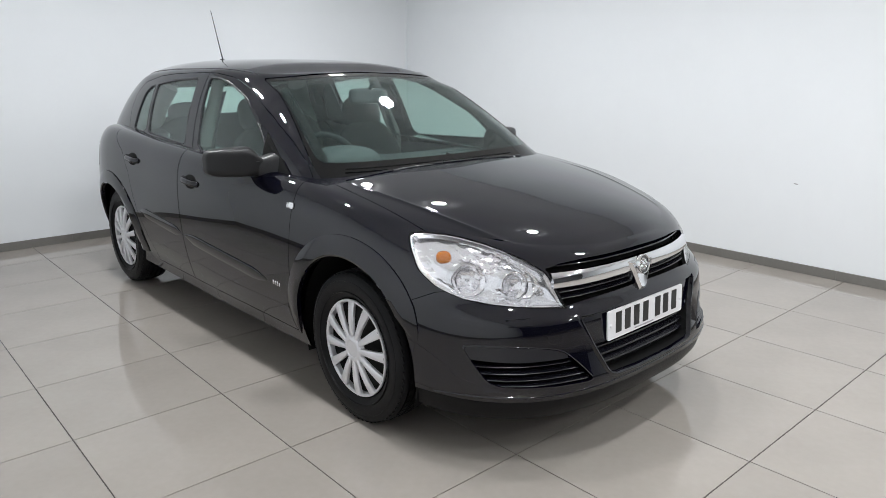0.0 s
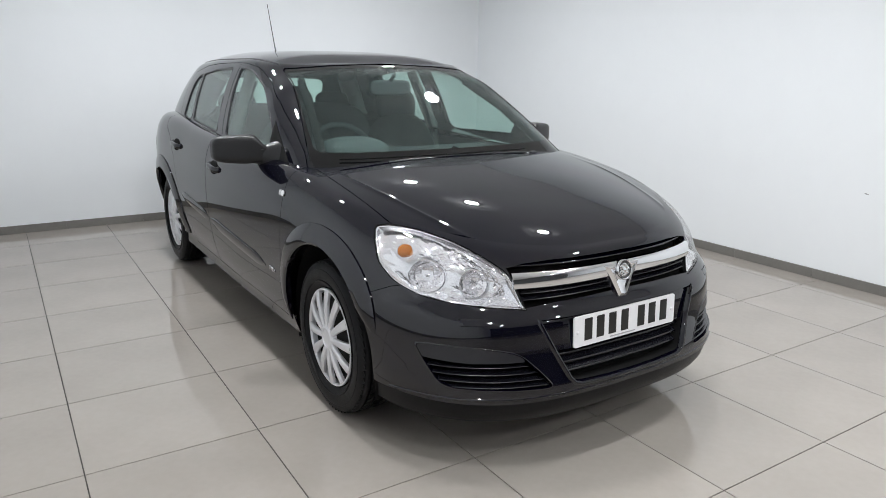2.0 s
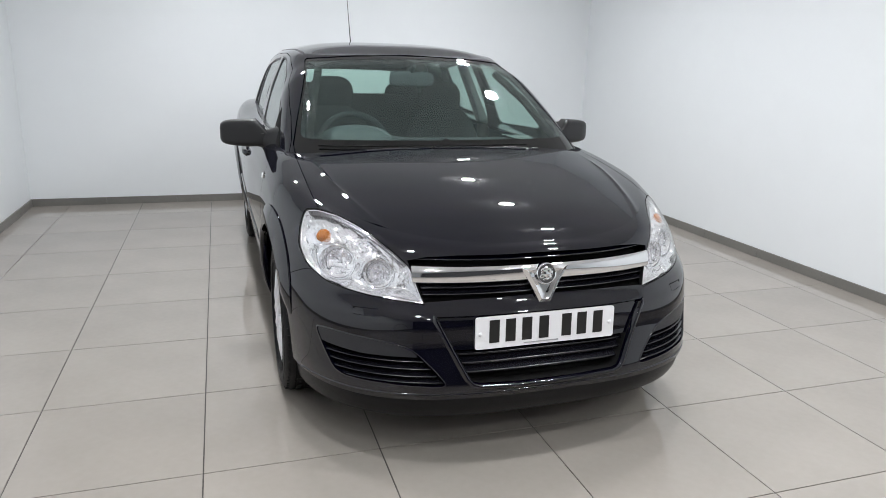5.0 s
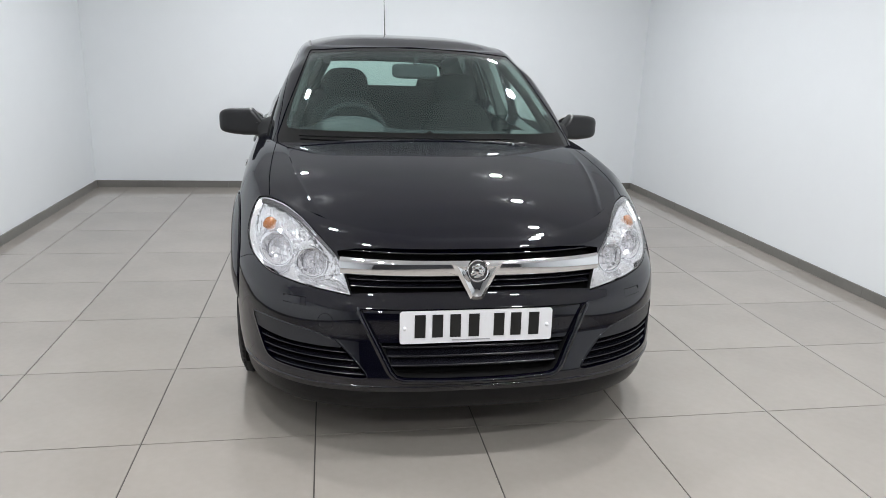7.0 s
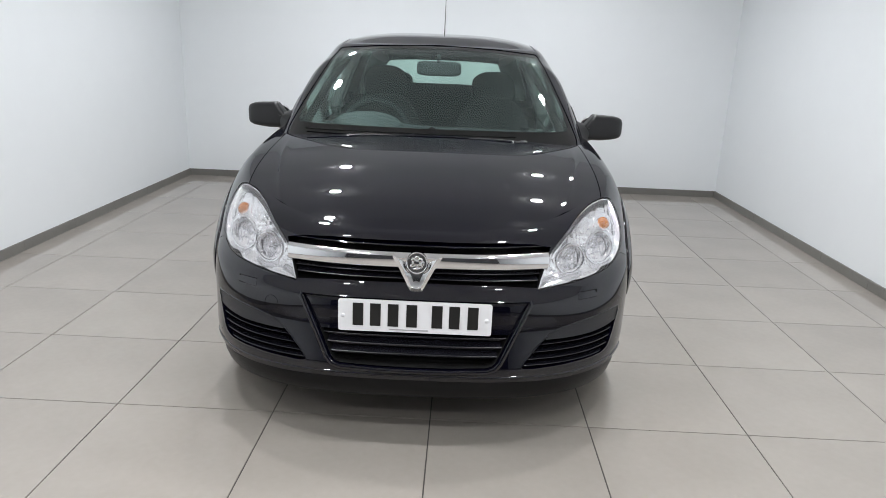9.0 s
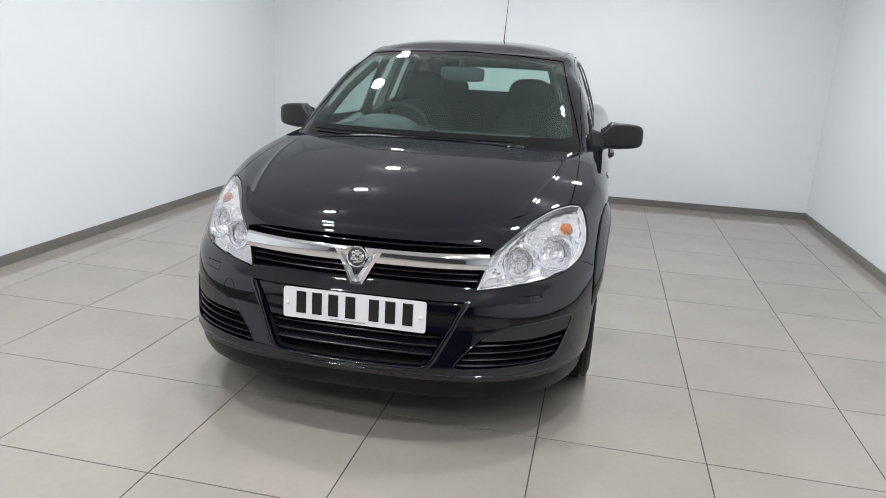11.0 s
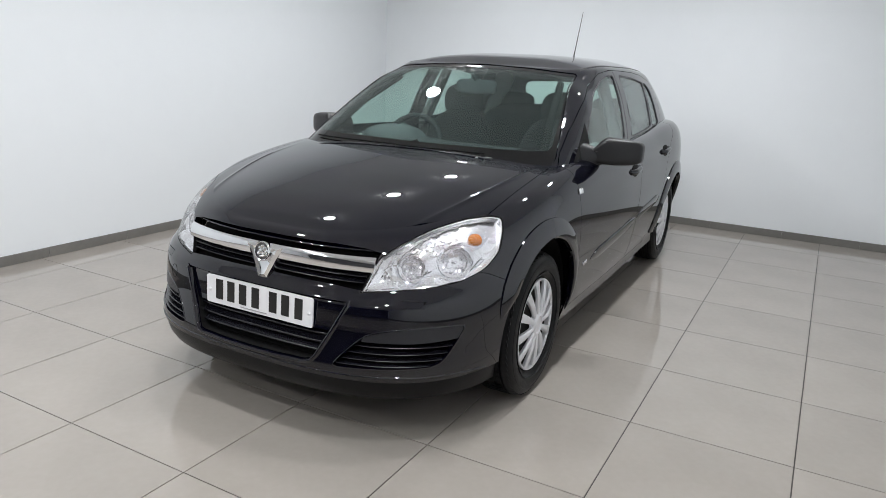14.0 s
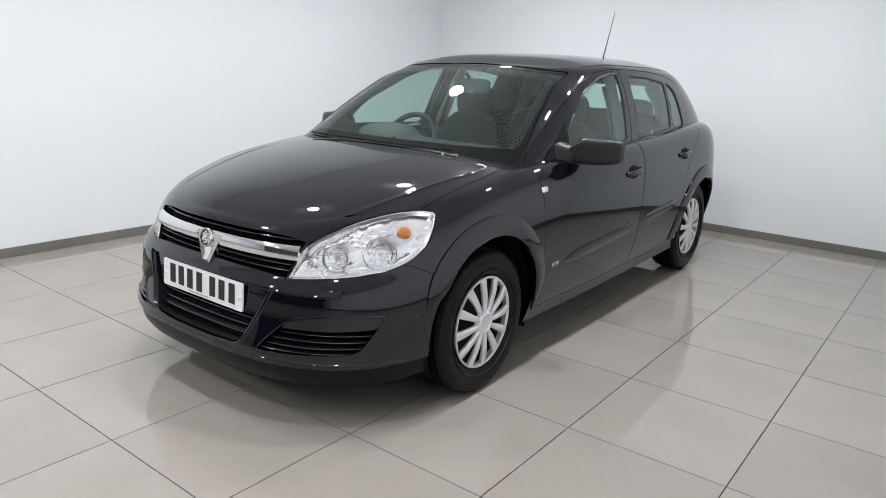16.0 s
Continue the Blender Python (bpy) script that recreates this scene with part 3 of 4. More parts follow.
# ---- front end ----
lens_sheet = take(LOWER, LAMP_OUT, 1, nose_only, 0.0025)
fog_sheet = take(LOWER, FOG_OUT, 1, nose_only)
frame_sheet = take(LOWER, FRAME_OUT, 1, nose_only)
grille_sheet = take(LOWER, GRILLE_OUT, 1, nose_only)
bonnet_sheet = take(LOWER, BONNET_OUT, 2, lambda c: c.y < 0.45 and c.z > 0.63, 0.0035)
for arch in (ARCH, ARCH_REAR):
    take(LOWER, arch, 0, flank_only).free()
door_low = take(LOWER, DOOR_FRONT, 0, flank_only, 0.003)
door_rear_low = take(LOWER, DOOR_REAR, 0, flank_only, 0.003)
lip_sheet = take(LOWER, [(-0.05, 0.0), (1.2, 0.0), (1.2, 0.268), (0.72, 0.268), (0.3, 0.272), (-0.05, 0.272)], 1, lambda c: c.y < -0.28)
bumper_sheet = take(LOWER, [(-1, 0.60), (-0.62, 0.60), (-0.5, 0.655), (-0.414, 0.632), (-0.344, 0.598), (-0.225, 0.532), (-0.225, 0.0), (-1, 0.0)], 0, lambda c: c.y < 0, 0.002)
rear_bumper_sheet = take(LOWER, [(2.86, 0.0), (2.86, 0.44), (2.93, 0.62), (4, 0.62), (4, 0.0)], 0, lambda c: c.y > 2.5, 0.002)

# no skin inside the cabin
bmesh.ops.delete(LOWER, geom=[f for f in LOWER.faces if f.calc_center_median().z > 0.86 and f.calc_center_median().x < 0.66 and 0.31 + 0.31 * f.calc_center_median().x ** 2 < f.calc_center_median().y < 2.6], context="FACES")
panel("bonnet", bonnet_sheet, PAINT, car)
bumper = panel("front_bumper", bumper_sheet, PAINT, car, thick=0.012, free=False)
panel("bumper_lining", bumper_sheet, MATT, bumper, push=-0.014, thick=0.004)
panel("lower_lip", lip_sheet, VALANCE, bumper, "dull black plastic lip", thick=0.012, push=-0.007)
panel("rear_bumper", rear_bumper_sheet, PAINT, car)
panel("body", LOWER, PAINT, car)

# cabin: screen, glass, doors with their window frames, roof
screen = take(UPPER, SCREEN_OUT, 1, lambda c: c.y < 1.35, 0.003)
win_f = take(UPPER, WIN_FRONT, 0, flank_only)
win_r = take(UPPER, WIN_REAR, 0, flank_only)
win_q = take(UPPER, WIN_QUARTER, 0, flank_only)
hatch = take(UPPER, HATCH_GLASS, 1, lambda c: c.y > 2.4)
frame_f = take(UPPER, DOOR_FRONT, 0, flank_only, 0.003)
frame_r = take(UPPER, DOOR_REAR, 0, flank_only, 0.003)
clear_part = take(screen, SCREEN_IN, 1)
panel("windscreen_border", screen, FRIT, car, "black band round the windscreen", thick=0.004, skin=CABIN_SKIN, push=-0.003)
panel("windscreen", clear_part, SCREEN_GLASS, car, thick=0.004, skin=CABIN_SKIN, push=-0.003)
panel("rear_window", hatch, GLASS, car, thick=0.003, skin=CABIN_SKIN, push=-0.004)
panel("roof_shell", UPPER, PAINT, car, thick=0.018, skin=CABIN_SKIN)

doors_f = pair("front_door", door_low, PAINT, TWO)
doors_r = pair("rear_door", door_rear_low, PAINT, TWO)
pair("window_frame", frame_f, PAINT, doors_f, thick=0.012, skin=CABIN_SKIN)
pair("window_frame", frame_r, PAINT, doors_r, thick=0.012, skin=CABIN_SKIN)
pair("window", win_f, GLASS, doors_f, "faintly green side glass", thick=0.003, skin=CABIN_SKIN, push=-0.005)
pair("window", win_r, GLASS, doors_r, "faintly green side glass", thick=0.003, skin=CABIN_SKIN, push=-0.005)
lining_q = win_q.copy()
pair("quarter_lining", lining_q, TRIM_DARK, doors_r, thick=0.004, skin=CABIN_SKIN, push=-0.013)
pair("quarter_window", win_q, GLASS, doors_r, thick=0.003, skin=CABIN_SKIN, push=-0.005)


def strip_on(fn, path, profile, taper=0):
    """A moulding along a path of places on the skin: profile gives (across, out) from the path, across in the skin's own plane.
    taper: over how many steps it thins out at its ends."""
    bm = bmesh.new()
    rows = []
    for k, q in enumerate(path):
        a, b = path[max(k - 1, 0)], path[min(k + 1, len(path) - 1)]
        d = Vector((b[0] - a[0], b[1] - a[1])).normalized()
        side = Vector((-d.y, d.x))
        row = []
        thin = min(1, (k + 0.15) / taper, (len(path) - 1 - k + 0.15) / taper) ** 0.6 if taper else 1
        for across, out in profile:
            p, n = fn(q[0] + side.x * across * thin, q[1] + side.y * across * thin)
            row.append(bm.verts.new(p + n * (out * thin if out > 0 else out)))
        rows.append(row)
    for a, b in zip(rows, rows[1:]):
        for k in range(len(profile) - 1):
            bm.faces.new((a[k], a[k + 1], b[k + 1], b[k]))
    bm.faces.new(rows[0])
    bm.faces.new(rows[-1][::-1])
    bmesh.ops.recalc_face_normals(bm, faces=bm.faces)
    return bm


# black rubber round the windows
def rubber(outline, name, parents):
    pts = outline + outline[:2]
    both(name, strip_on(CABIN_SKIN.side, pts, [(-0.003, -0.006), (-0.002, 0.001), (0.004, 0.0018), (0.006, 0.0005), (0.006, -0.006)]), SATIN, parents)


rubber(WIN_FRONT, "window_seal", doors_f)
rubber(WIN_REAR, "window_seal", doors_r)
rubber(WIN_QUARTER, "window_seal", doors_r)

# dark strips in the roof's side joints
roof_path = [(0.545 + 0.018 * math.sin(math.pi * k / 20), 1.10 + 1.58 * k / 20) for k in range(21)]
both("roof_strip", strip_on(CABIN_SKIN.above, roof_path, [(-0.008, -0.004), (-0.0065, 0.0016), (0.0, 0.0026), (0.0065, 0.0016), (0.008, -0.004)], 2), SATIN, TWO, "black strip in the roof joint")

# wheel-arch flares
for name, centre, high, wide, start, stop, thin in (("front_wheel_arch", 0.013, 0.325, 0.405, -10, 165, 4), ("rear_wheel_arch", 2.619, 0.315, 0.396, 0, 186, 0)):
    ring = [(centre + wide * math.cos(radians(a)), high + wide * math.sin(radians(a))) for a in range(start, stop, 4)]
    both(name, strip_on(SKIN.side, ring, [(0.044, -0.012), (0.043, 0.012), (0.036, 0.017), (0.012, 0.016), (-0.02, 0.011), (-0.040, 0.0055), (-0.042, -0.006)], thin), PAINT, TWO)

# door rubbing strips
for name, y0, y1, hosts in (("rubbing_strip", 0.635, 1.495, doors_f), ("rubbing_strip", 1.545, 2.13, doors_r)):
    path = [(y0 + (y1 - y0) * k / 14, 0.459 + 0.066 * (y0 + (y1 - y0) * k / 14 - 0.63)) for k in range(15)]
    both(name, strip_on(SKIN.side, path, [(-0.030, -0.004), (-0.029, 0.002), (-0.025, 0.0045), (0.0, 0.006), (0.022, 0.006), (0.028, 0.004), (0.030, -0.004)], 2), PAINT, hosts)

# door handles: a matt black patch for the shade of a hollow, and a bar over it
for y, z, hosts in ((1.375, 0.818, doors_f), (2.195, 0.86, doors_r)):
    p, n = SKIN.side(y, z)
    q = n.to_track_quat("X", "Z").to_matrix().to_4x4()
    both("handle_shade", ellipsoid(0.006, 0.062, 0.036, p + Vector((0, -0.005, 0.004)), 2.4, turn=q), MATT, hosts)
    bar = strip_on(SKIN.side, [(y - 0.09 + 0.18 * k / 10, z - 0.006 + 0.014 * k / 10) for k in range(11)], [(-0.014, -0.004), (-0.014, 0.022), (-0.006, 0.030), (0.006, 0.030), (0.014, 0.022), (0.014, -0.004)])
    for v in bar.verts:
        k = min(max((v.co.y - (y - 0.09)) / 0.18, 0), 1)
        v.co.x -= 0.022 * abs(2 * k - 1) ** 4
    both("door_handle", bar, PAINT, hosts, angle=60)

# round fuel flap in the right rear wing, set in a thin joint
flap = [(2.93 + 0.088 * math.cos(radians(a)), 0.835 + 0.082 * math.sin(radians(a))) for a in range(0, 369, 8)]
joint = mirrored(strip_on(SKIN.side, flap, [(-0.0016, -0.004), (-0.0012, 0.0006), (0.0012, 0.0006), (0.0016, -0.004)]))
part("fuel_flap", joint, MATT, car, "thin joint of a round fuel flap")

# clear side repeaters and the small script on the doors
p, n = SKIN.side(0.405, 0.832)
q = n.to_track_quat("X", "Z").to_matrix().to_4x4()
both("side_repeater", box(0.008, 0.05, 0.026, p + n * 0.003, 0.006, 2, q), LAMP_WHITE, TWO, "clear side indicator")
for k, (dy, h) in enumerate(((0, 0.016), (0.017, 0.022), (0.034, 0.016), (0.051, 0.019))):
    p, n = SKIN.side(0.515 + dy, 0.462 + 0.001 * k)
    both("script_bar", box(0.003, 0.010, h, p + n * 0.0015, 0.001, 1), CHROME, doors_f, "small silver badge bar")

# ---- lower centre: number-plate panel and intake ----
plate_panel, intake_back = frame_sheet.copy(), frame_sheet
bmesh.ops.delete(plate_panel, geom=[f for f in plate_panel.faces if f.calc_center_median().z < 0.425], context="FACES")
panel("plate_panel", plate_panel, PAINT, bumper, push=-0.016)
panel("intake_back", intake_back, MATT, bumper, push=-0.075)


def slat_on(x0, x1, z, back, depth, high, steps=24, droop=0.0):
    """A blade across an opening, following the nose."""
    bm = bmesh.new()
    rows = []
    for k in range(steps + 1):
        x = x0 + (x1 - x0) * k / steps
        p, n = SKIN.front(x, z)
        y = p.y + back
        zz = z - droop * (x / max(abs(x0), abs(x1), 1e-3)) ** 2
        rows.append([bm.verts.new((x, y + dy, zz + dz)) for dy, dz in ((depth, high * 1.15), (0.006, high * 0.12), (0.0035, high * 0.1), (0.001, -high * 0.02), (0, -high * 0.2), (0.001, -high * 0.38), (0.004, -high * 0.5), (depth, -high * 0.2))])
    for a, b in zip(rows, rows[1:]):
        for k in range(8):
            bm.faces.new((a[k], a[(k + 1) % 8], b[(k + 1) % 8], b[k]))
    bm.faces.new(rows[0])
    bm.faces.new(rows[-1][::-1])
    bmesh.ops.recalc_face_normals(bm, faces=bm.faces)
    return bm


def reach(outline, z):
    """Where a level line crosses an outline."""
    xs = [a[0] + (b[0] - a[0]) * (z - a[1]) / (b[1] - a[1]) for a, b in zip(outline, outline[1:] + outline[:1]) if (a[1] > z) != (b[1] > z)]
    return min(xs), max(xs)


for z in (0.408, 0.378, 0.348):
    x1 = reach(FRAME_OUT, z)[1] - 0.012
    part("intake_slat", slat_on(-x1, x1, z, 0.030, 0.03, 0.017), BLADE, bumper)
# a rounded rim round the centre opening
rim_path = [(0.386, 0.540), (0.39, 0.533), (0.338, 0.43), (0.292, 0.338), (0.276, 0.320), (0.25, 0.311), (0.12, 0.306), (0, 0.305)]
rim_path += [(-x, z) for x, z in rim_path[-2::-1]]
part("opening_rim", strip_on(SKIN.front, rim_path, [(0.013, -0.001), (0.008, 0.0035), (0.002, 0.0055), (-0.003, 0.0045), (-0.006, 0.001), (-0.009, -0.03)]), PAINT, bumper, angle=70)

part("intake_lining", strip_on(SKIN.front, rim_path, [(-0.010, -0.012), (-0.012, -0.09), (-0.008, -0.09), (-0.006, -0.012)]), MATT, bumper)

# the rounded lower edge of the bumper, over the lip
brim_path = [(0.785 * math.sin(radians(90 * k / 24)), 0.288 - 0.014 * (k / 24) ** 4) for k in range(-24, 25)]
part("bumper_edge", strip_on(SKIN.front, brim_path, [(-0.005, -0.004), (-0.0045, 0.0015), (-0.002, 0.0035), (0.001, 0.0038), (0.004, 0.002), (0.006, -0.002)]), PAINT, bumper, angle=70)

# number plate, its characters as plain bars
tilt = Matrix.Rotation(radians(-3), 4, "X")
plate = new("number_plate")
plate.parent = car
plate.matrix_local = Matrix.Translation((0.0, -0.789, 0.4805)) @ tilt
tagged(plate, "white front number plate with dark bars")
corner = [(0.251 * sx + 0.009 * math.cos(radians(a)), 0.0465 * sz + 0.009 * math.sin(radians(a))) for sx, sz, a0 in ((1, 1, 0), (-1, 1, 90), (-1, -1, 180), (1, -1, 270)) for a in range(a0, a0 + 91, 18)]
board = prism(corner, 0.006)
bmesh.ops.translate(board, vec=(0, -0.003, 0), verts=board.verts)
part("plate_board", board, PLATE, plate)
for x in (-0.1926, -0.134, -0.074, -0.011, 0.0747, 0.1333, 0.196):
    part("plate_bar", box(0.036, 0.002, 0.079, (x, -0.0037, 0.004)), INK, plate)
part("small_print", box(0.13, 0.0016, 0.004, (-0.02, -0.0036, -0.046)), GREY_INK, plate)
for x in (-0.243, 0.243):
    part("screw_cap", ellipsoid(0.007, 0.004, 0.007, (x, -0.004, -0.002), u=14, v=8), PLATE, plate)

# ---- upper grille, chrome bar and shield ----
grille = panel("grille", grille_sheet, MATT, car, "black slatted upper grille under a chrome bar", push=-0.05)
for z, x1, high, mat in ((0.714, 0.425, 0.012, PAINT), (0.6235, 0.421, 0.010, BLADE), (0.602, 0.416, 0.010, BLADE)):
    part("slat", slat_on(-x1, x1, z, 0.006, 0.03, high, 32), mat, grille)
bar_path = [(x / 20 * 0.447, 0.673) for x in range(-20, 21)]
part("chrome_bar", strip_on(SKIN.front, bar_path, [(-0.035, -0.02), (-0.0345, 0.003), (-0.031, 0.0078), (-0.012, 0.0112), (0.004, 0.0115), (0.0165, 0.0092), (0.0205, 0.003), (0.021, -0.02)]), CHROME, grille, "chrome bar across the grille", angle=60)
emblem = new("badge")
emblem.parent = car
emblem.matrix_local = Matrix.Translation((0, -0.757, 0.6365)) @ Matrix.Rotation(radians(-9), 4, "X")
tagged(emblem, "chrome shield badge with a round centre")
shield = bmesh.new()
ring0 = [(-0.092, 0.05), (-0.05, 0.052), (0, 0.046), (0.05, 0.052), (0.092, 0.05), (0.060, 0.0), (0.021, -0.074), (0, -0.078), (-0.021, -0.074), (-0.060, 0.0)]
outer = [shield.verts.new((x, 0.03, z)) for x, z in ring0]
mid = [shield.verts.new((x * 0.96, 0.004, z * 0.97)) for x, z in ring0]
inner = [shield.verts.new((x * 0.72, -0.004, z * 0.8)) for x, z in ring0]
core = [shield.verts.new((x * 0.45, 0.003, z * 0.55)) for x, z in ring0]
for a, b in ((outer, mid), (mid, inner), (inner, core)):
    for k in range(10):
        shield.faces.new((a[k], a[(k + 1) % 10], b[(k + 1) % 10], b[k]))
shield.faces.new(core)
bmesh.ops.recalc_face_normals(shield, faces=shield.faces)
part("shield", shield, CHROME, emblem, angle=25)
face_on = Matrix.Translation((0, -0.006, 0.026)) @ Matrix.Rotation(radians(-90), 4, "Z")
part("ring", lathe([(0.038, -0.012), (0.038, 0.004), (0.035, 0.008), (0.032, 0.005), (0.031, -0.004)], 40, face_on), CHROME, emblem)
part("disc", lathe([(0.0001, -0.001), (0.02, -0.0005), (0.032, -0.003)], 32, face_on), BADGE_GREY, emblem)
for dx, dz, w, h, t in ((-0.002, 0.001, 0.014, 0.010, 25), (0.010, 0.009, 0.009, 0.007, -35), (-0.012, 0.010, 0.008, 0.006, 50), (-0.013, -0.007, 0.010, 0.006, -30), (0.009, -0.010, 0.011, 0.006, 20), (0.0, 0.019, 0.007, 0.005, 0), (-0.001, -0.019, 0.010, 0.004, -10), (0.020, -0.001, 0.005, 0.008, 15)):
    part("relief", ellipsoid(w * 1.3, 0.006, h * 1.3, (dx, -0.006, 0.026 + dz), 2.2, 16, 10, Matrix.Rotation(radians(t), 4, "Y")), CHROME, emblem)

# ---- fog openings with blades, left and right ----
fog_top = fog_sheet.copy()
bmesh.ops.delete(fog_top, geom=[f for f in fog_top.faces if f.calc_center_median().z < 0.418], context="FACES")
pair("fog_blank", fog_top, SATIN, (bumper, bumper), "satin black blanking blade", push=-0.0015, thick=0.012)
pair("fog_back", fog_sheet, MATT, (bumper, bumper), push=-0.05)
for z in (0.393, 0.369, 0.346, 0.327):
    x0, x1 = reach(FOG_OUT, z)
    both("fog_slat", slat_on(x0 + 0.006, x1 - 0.006, z, 0.008, 0.04, 0.0075), BLADE, (bumper, bumper))
rim = [FOG_OUT[k] for k in range(len(FOG_OUT))] + FOG_OUT[:2]
both("fog_rim", strip_on(SKIN.front, rim[::-1], [(0.004, -0.001), (0.002, 0.0016), (-0.0015, 0.0016), (-0.0035, -0.02)]), PAINT, (bumper, bumper), angle=70)
# headlamp washer lids and a tow-eye cap, each in a dark joint
lid_path = [(0.5625 + 0.075 * k / 8, 0.546) for k in range(9)]
both("lid_joint", strip_on(SKIN.front, lid_path, [(-0.0115, -0.004), (-0.0115, 0.0004), (0.0115, 0.0004), (0.0115, -0.004)]), MATT, (bumper, bumper))
both("washer_lid", strip_on(SKIN.front, lid_path[:-1], [(-0.0098, -0.004), (-0.0095, 0.0007), (0.0095, 0.0007), (0.0098, -0.004)]), PAINT, (bumper, bumper))
p, n = SKIN.front(-0.50, 0.492)
part("tow_eye_cap", lathe([(0.0270, -0.004), (0.0270, 0.0004), (0.0263, 0.0004), (0.0263, -0.004)], 40, Matrix.Translation(p) @ n.to_track_quat("X", "Z").to_matrix().to_4x4()), MATT, bumper, "thin round joint of the towing-eye cap")


# ---- headlamps ----
BOWLS = ((0.664, 0.668, 0.055, 0.052), (0.5415, 0.6475, 0.049, 0.054))


def headlamp():
    """The parts of the left headlamp, made in car space: name, bmesh, material, label."""
    out = []

    def skin_y(x, z):
        p, _, _, _ = SKIN.tree.ray_cast(Vector((x, -1.6, z)), Vector((0, 1, 0)))
        return p.y if p else -0.35

    mouths = []
    for cx, cz, r, deep in BOWLS:
        tilt_x = (skin_y(cx + 0.03, cz) - skin_y(cx - 0.03, cz)) / 0.06 * 0.55
        tilt_z = (skin_y(cx, cz + 0.03) - skin_y(cx, cz - 0.03)) / 0.06 * 0.4
        mouths.append((cx, cz, r, skin_y(cx, cz) + deep, tilt_x, tilt_z))
    edge = inset(LAMP_OUT, 0.001)
    wide = inset(LAMP_OUT, -0.010)
    runs = [(Vector(a), Vector(b) - Vector(a)) for a, b in zip(edge, edge[1:] + edge[:1]) if a != b]

    def off_edge(x, z):
        """How far a place lies from the lamp's outline."""
        p = Vector((x, z))
        return min((p - a - d * min(max((p - a).dot(d) / d.dot(d), 0), 1)).length for a, d in runs if d.dot(d) > 1e-12)

    sheets = [bmesh.new() for _ in range(3)]
    grid = []
    for i in range(132):
        row = []
        for j in range(94):
            x, z = 0.400 + 0.396 * i / 131, 0.556 + 0.275 * j / 93
            if x > 0.79 or not inside(x, z, wide):
                row.append(None)
                continue
            ys = skin_y(min(x, 0.79), z)
            near = off_edge(x, z)
            k = min(near / 0.028, 1) if inside(x, z, edge) else 0
            y = ys + 0.012 + 0.044 * k * k * (3 - 2 * k)
            step = (62 * (z + 0.25 * x)) % 1
            u, v = x * 62 + 1.4 * noise.noise(Vector((x * 30, z * 30, 5))), z * 70 + 20 * x
            cell = Vector((math.floor(u) + 0.5, math.floor(v) + 0.5, 0.5))
            rough = 0.42 + 0.58 * math.exp(-((x - 0.59) / 0.075) ** 2 - ((z - 0.712) / 0.05) ** 2)
            y += rough * k ** 3 * (0.006 * step * (x > 0.5) + 0.006 * noise.noise(Vector((x * 52, z * 44, 0))) + 0.010 * (noise.cell(cell) - 0.5) * (u % 1) + 0.008 * (noise.cell(cell + Vector((0, 0, 7))) - 0.5) * (v % 1))
            which = 0
            for n, (cx, cz, r, ym, tx, tz) in enumerate(mouths):
                rho = math.hypot(x - cx, z - cz)
                lip = ym + tx * (x - cx) + tz * (z - cz)
                if rho < r:
                    core = 0.8 * r
                    if rho > core:
                        y = lip + 0.013 * (r - rho) / (r - core)
                    else:
                        column = (x - cx) / 0.0105 + 0.3 * n
                        facet = noise.cell(Vector((math.floor(column) + 0.5, math.floor((z - cz) / 0.024) + 0.5, 3.5 + n)))
                        y = lip + 0.016 + 0.022 * (1 - (rho / core) ** 2) + 0.011 * (facet - 0.4) * (column % 1) + 0.004 * facet
                    which = n + 1
                elif rho < r + 0.016 and which == 0:
                    t = (rho - r) / 0.016
                    y = lip + (y - lip) * t * t * (3 - 2 * t)
            row.append((x, max(y, ys + 0.005), z, which))
        grid.append(row)
    made = [{}, {}, {}]
    for i in range(131):
        for j in range(93):
            cell = ((i, j), (i + 1, j), (i + 1, j + 1), (i, j + 1))
            ps = [grid[a][b] for a, b in cell]
            if all(ps):
                w = min(p[3] for p in ps)
                vs = []
                for c, p in zip(cell, ps):
                    if c not in made[w]:
                        made[w][c] = sheets[w].verts.new(p[:3])
                    vs.append(made[w][c])
                sheets[w].faces.new(vs)
    out.append(("reflector_back", take(sheets[0], inset(LAMP_OUT, 0.0015), 1), LAMP_WHITE, ""))
    for n, (cx, cz, r, ym, tx, tz) in enumerate(mouths):
        out.append(("bowl", sheets[n + 1], REFLECTOR, ""))
        aim = Vector((tx, -1, tz)).normalized().to_track_quat("X", "Z").to_matrix().to_4x4()
        m = Matrix.Translation((cx, ym, cz)) @ aim
        ring = bmesh.new()
        rows = []
        for k in range(64):
            a = 2 * math.pi * k / 64
            row = []
            for dr, dy in ((-0.002, 0.004), (-0.001, -0.004), (0.002, -0.005), (0.005, -0.002), (0.007, 0.006)):
                x, z = cx + (r + dr) * math.cos(a), cz + (r + dr) * math.sin(a)
                row.append(ring.verts.new((x, max(ym + tx * (x - cx) + tz * (z - cz) + dy, skin_y(min(x, 0.79), z) + 0.004), z)))
            rows.append(row)
        for k in range(64):
            p, q = rows[k], rows[(k + 1) % 64]
            for j in range(4):
                ring.faces.new((p[j], p[j + 1], q[j + 1], q[j]))
        bmesh.ops.recalc_face_normals(ring, faces=ring.faces)
        out.append(("bezel_ring", ring, CHROME, ""))
        seat = aim.to_3x3() @ Vector((1, 0, 0))
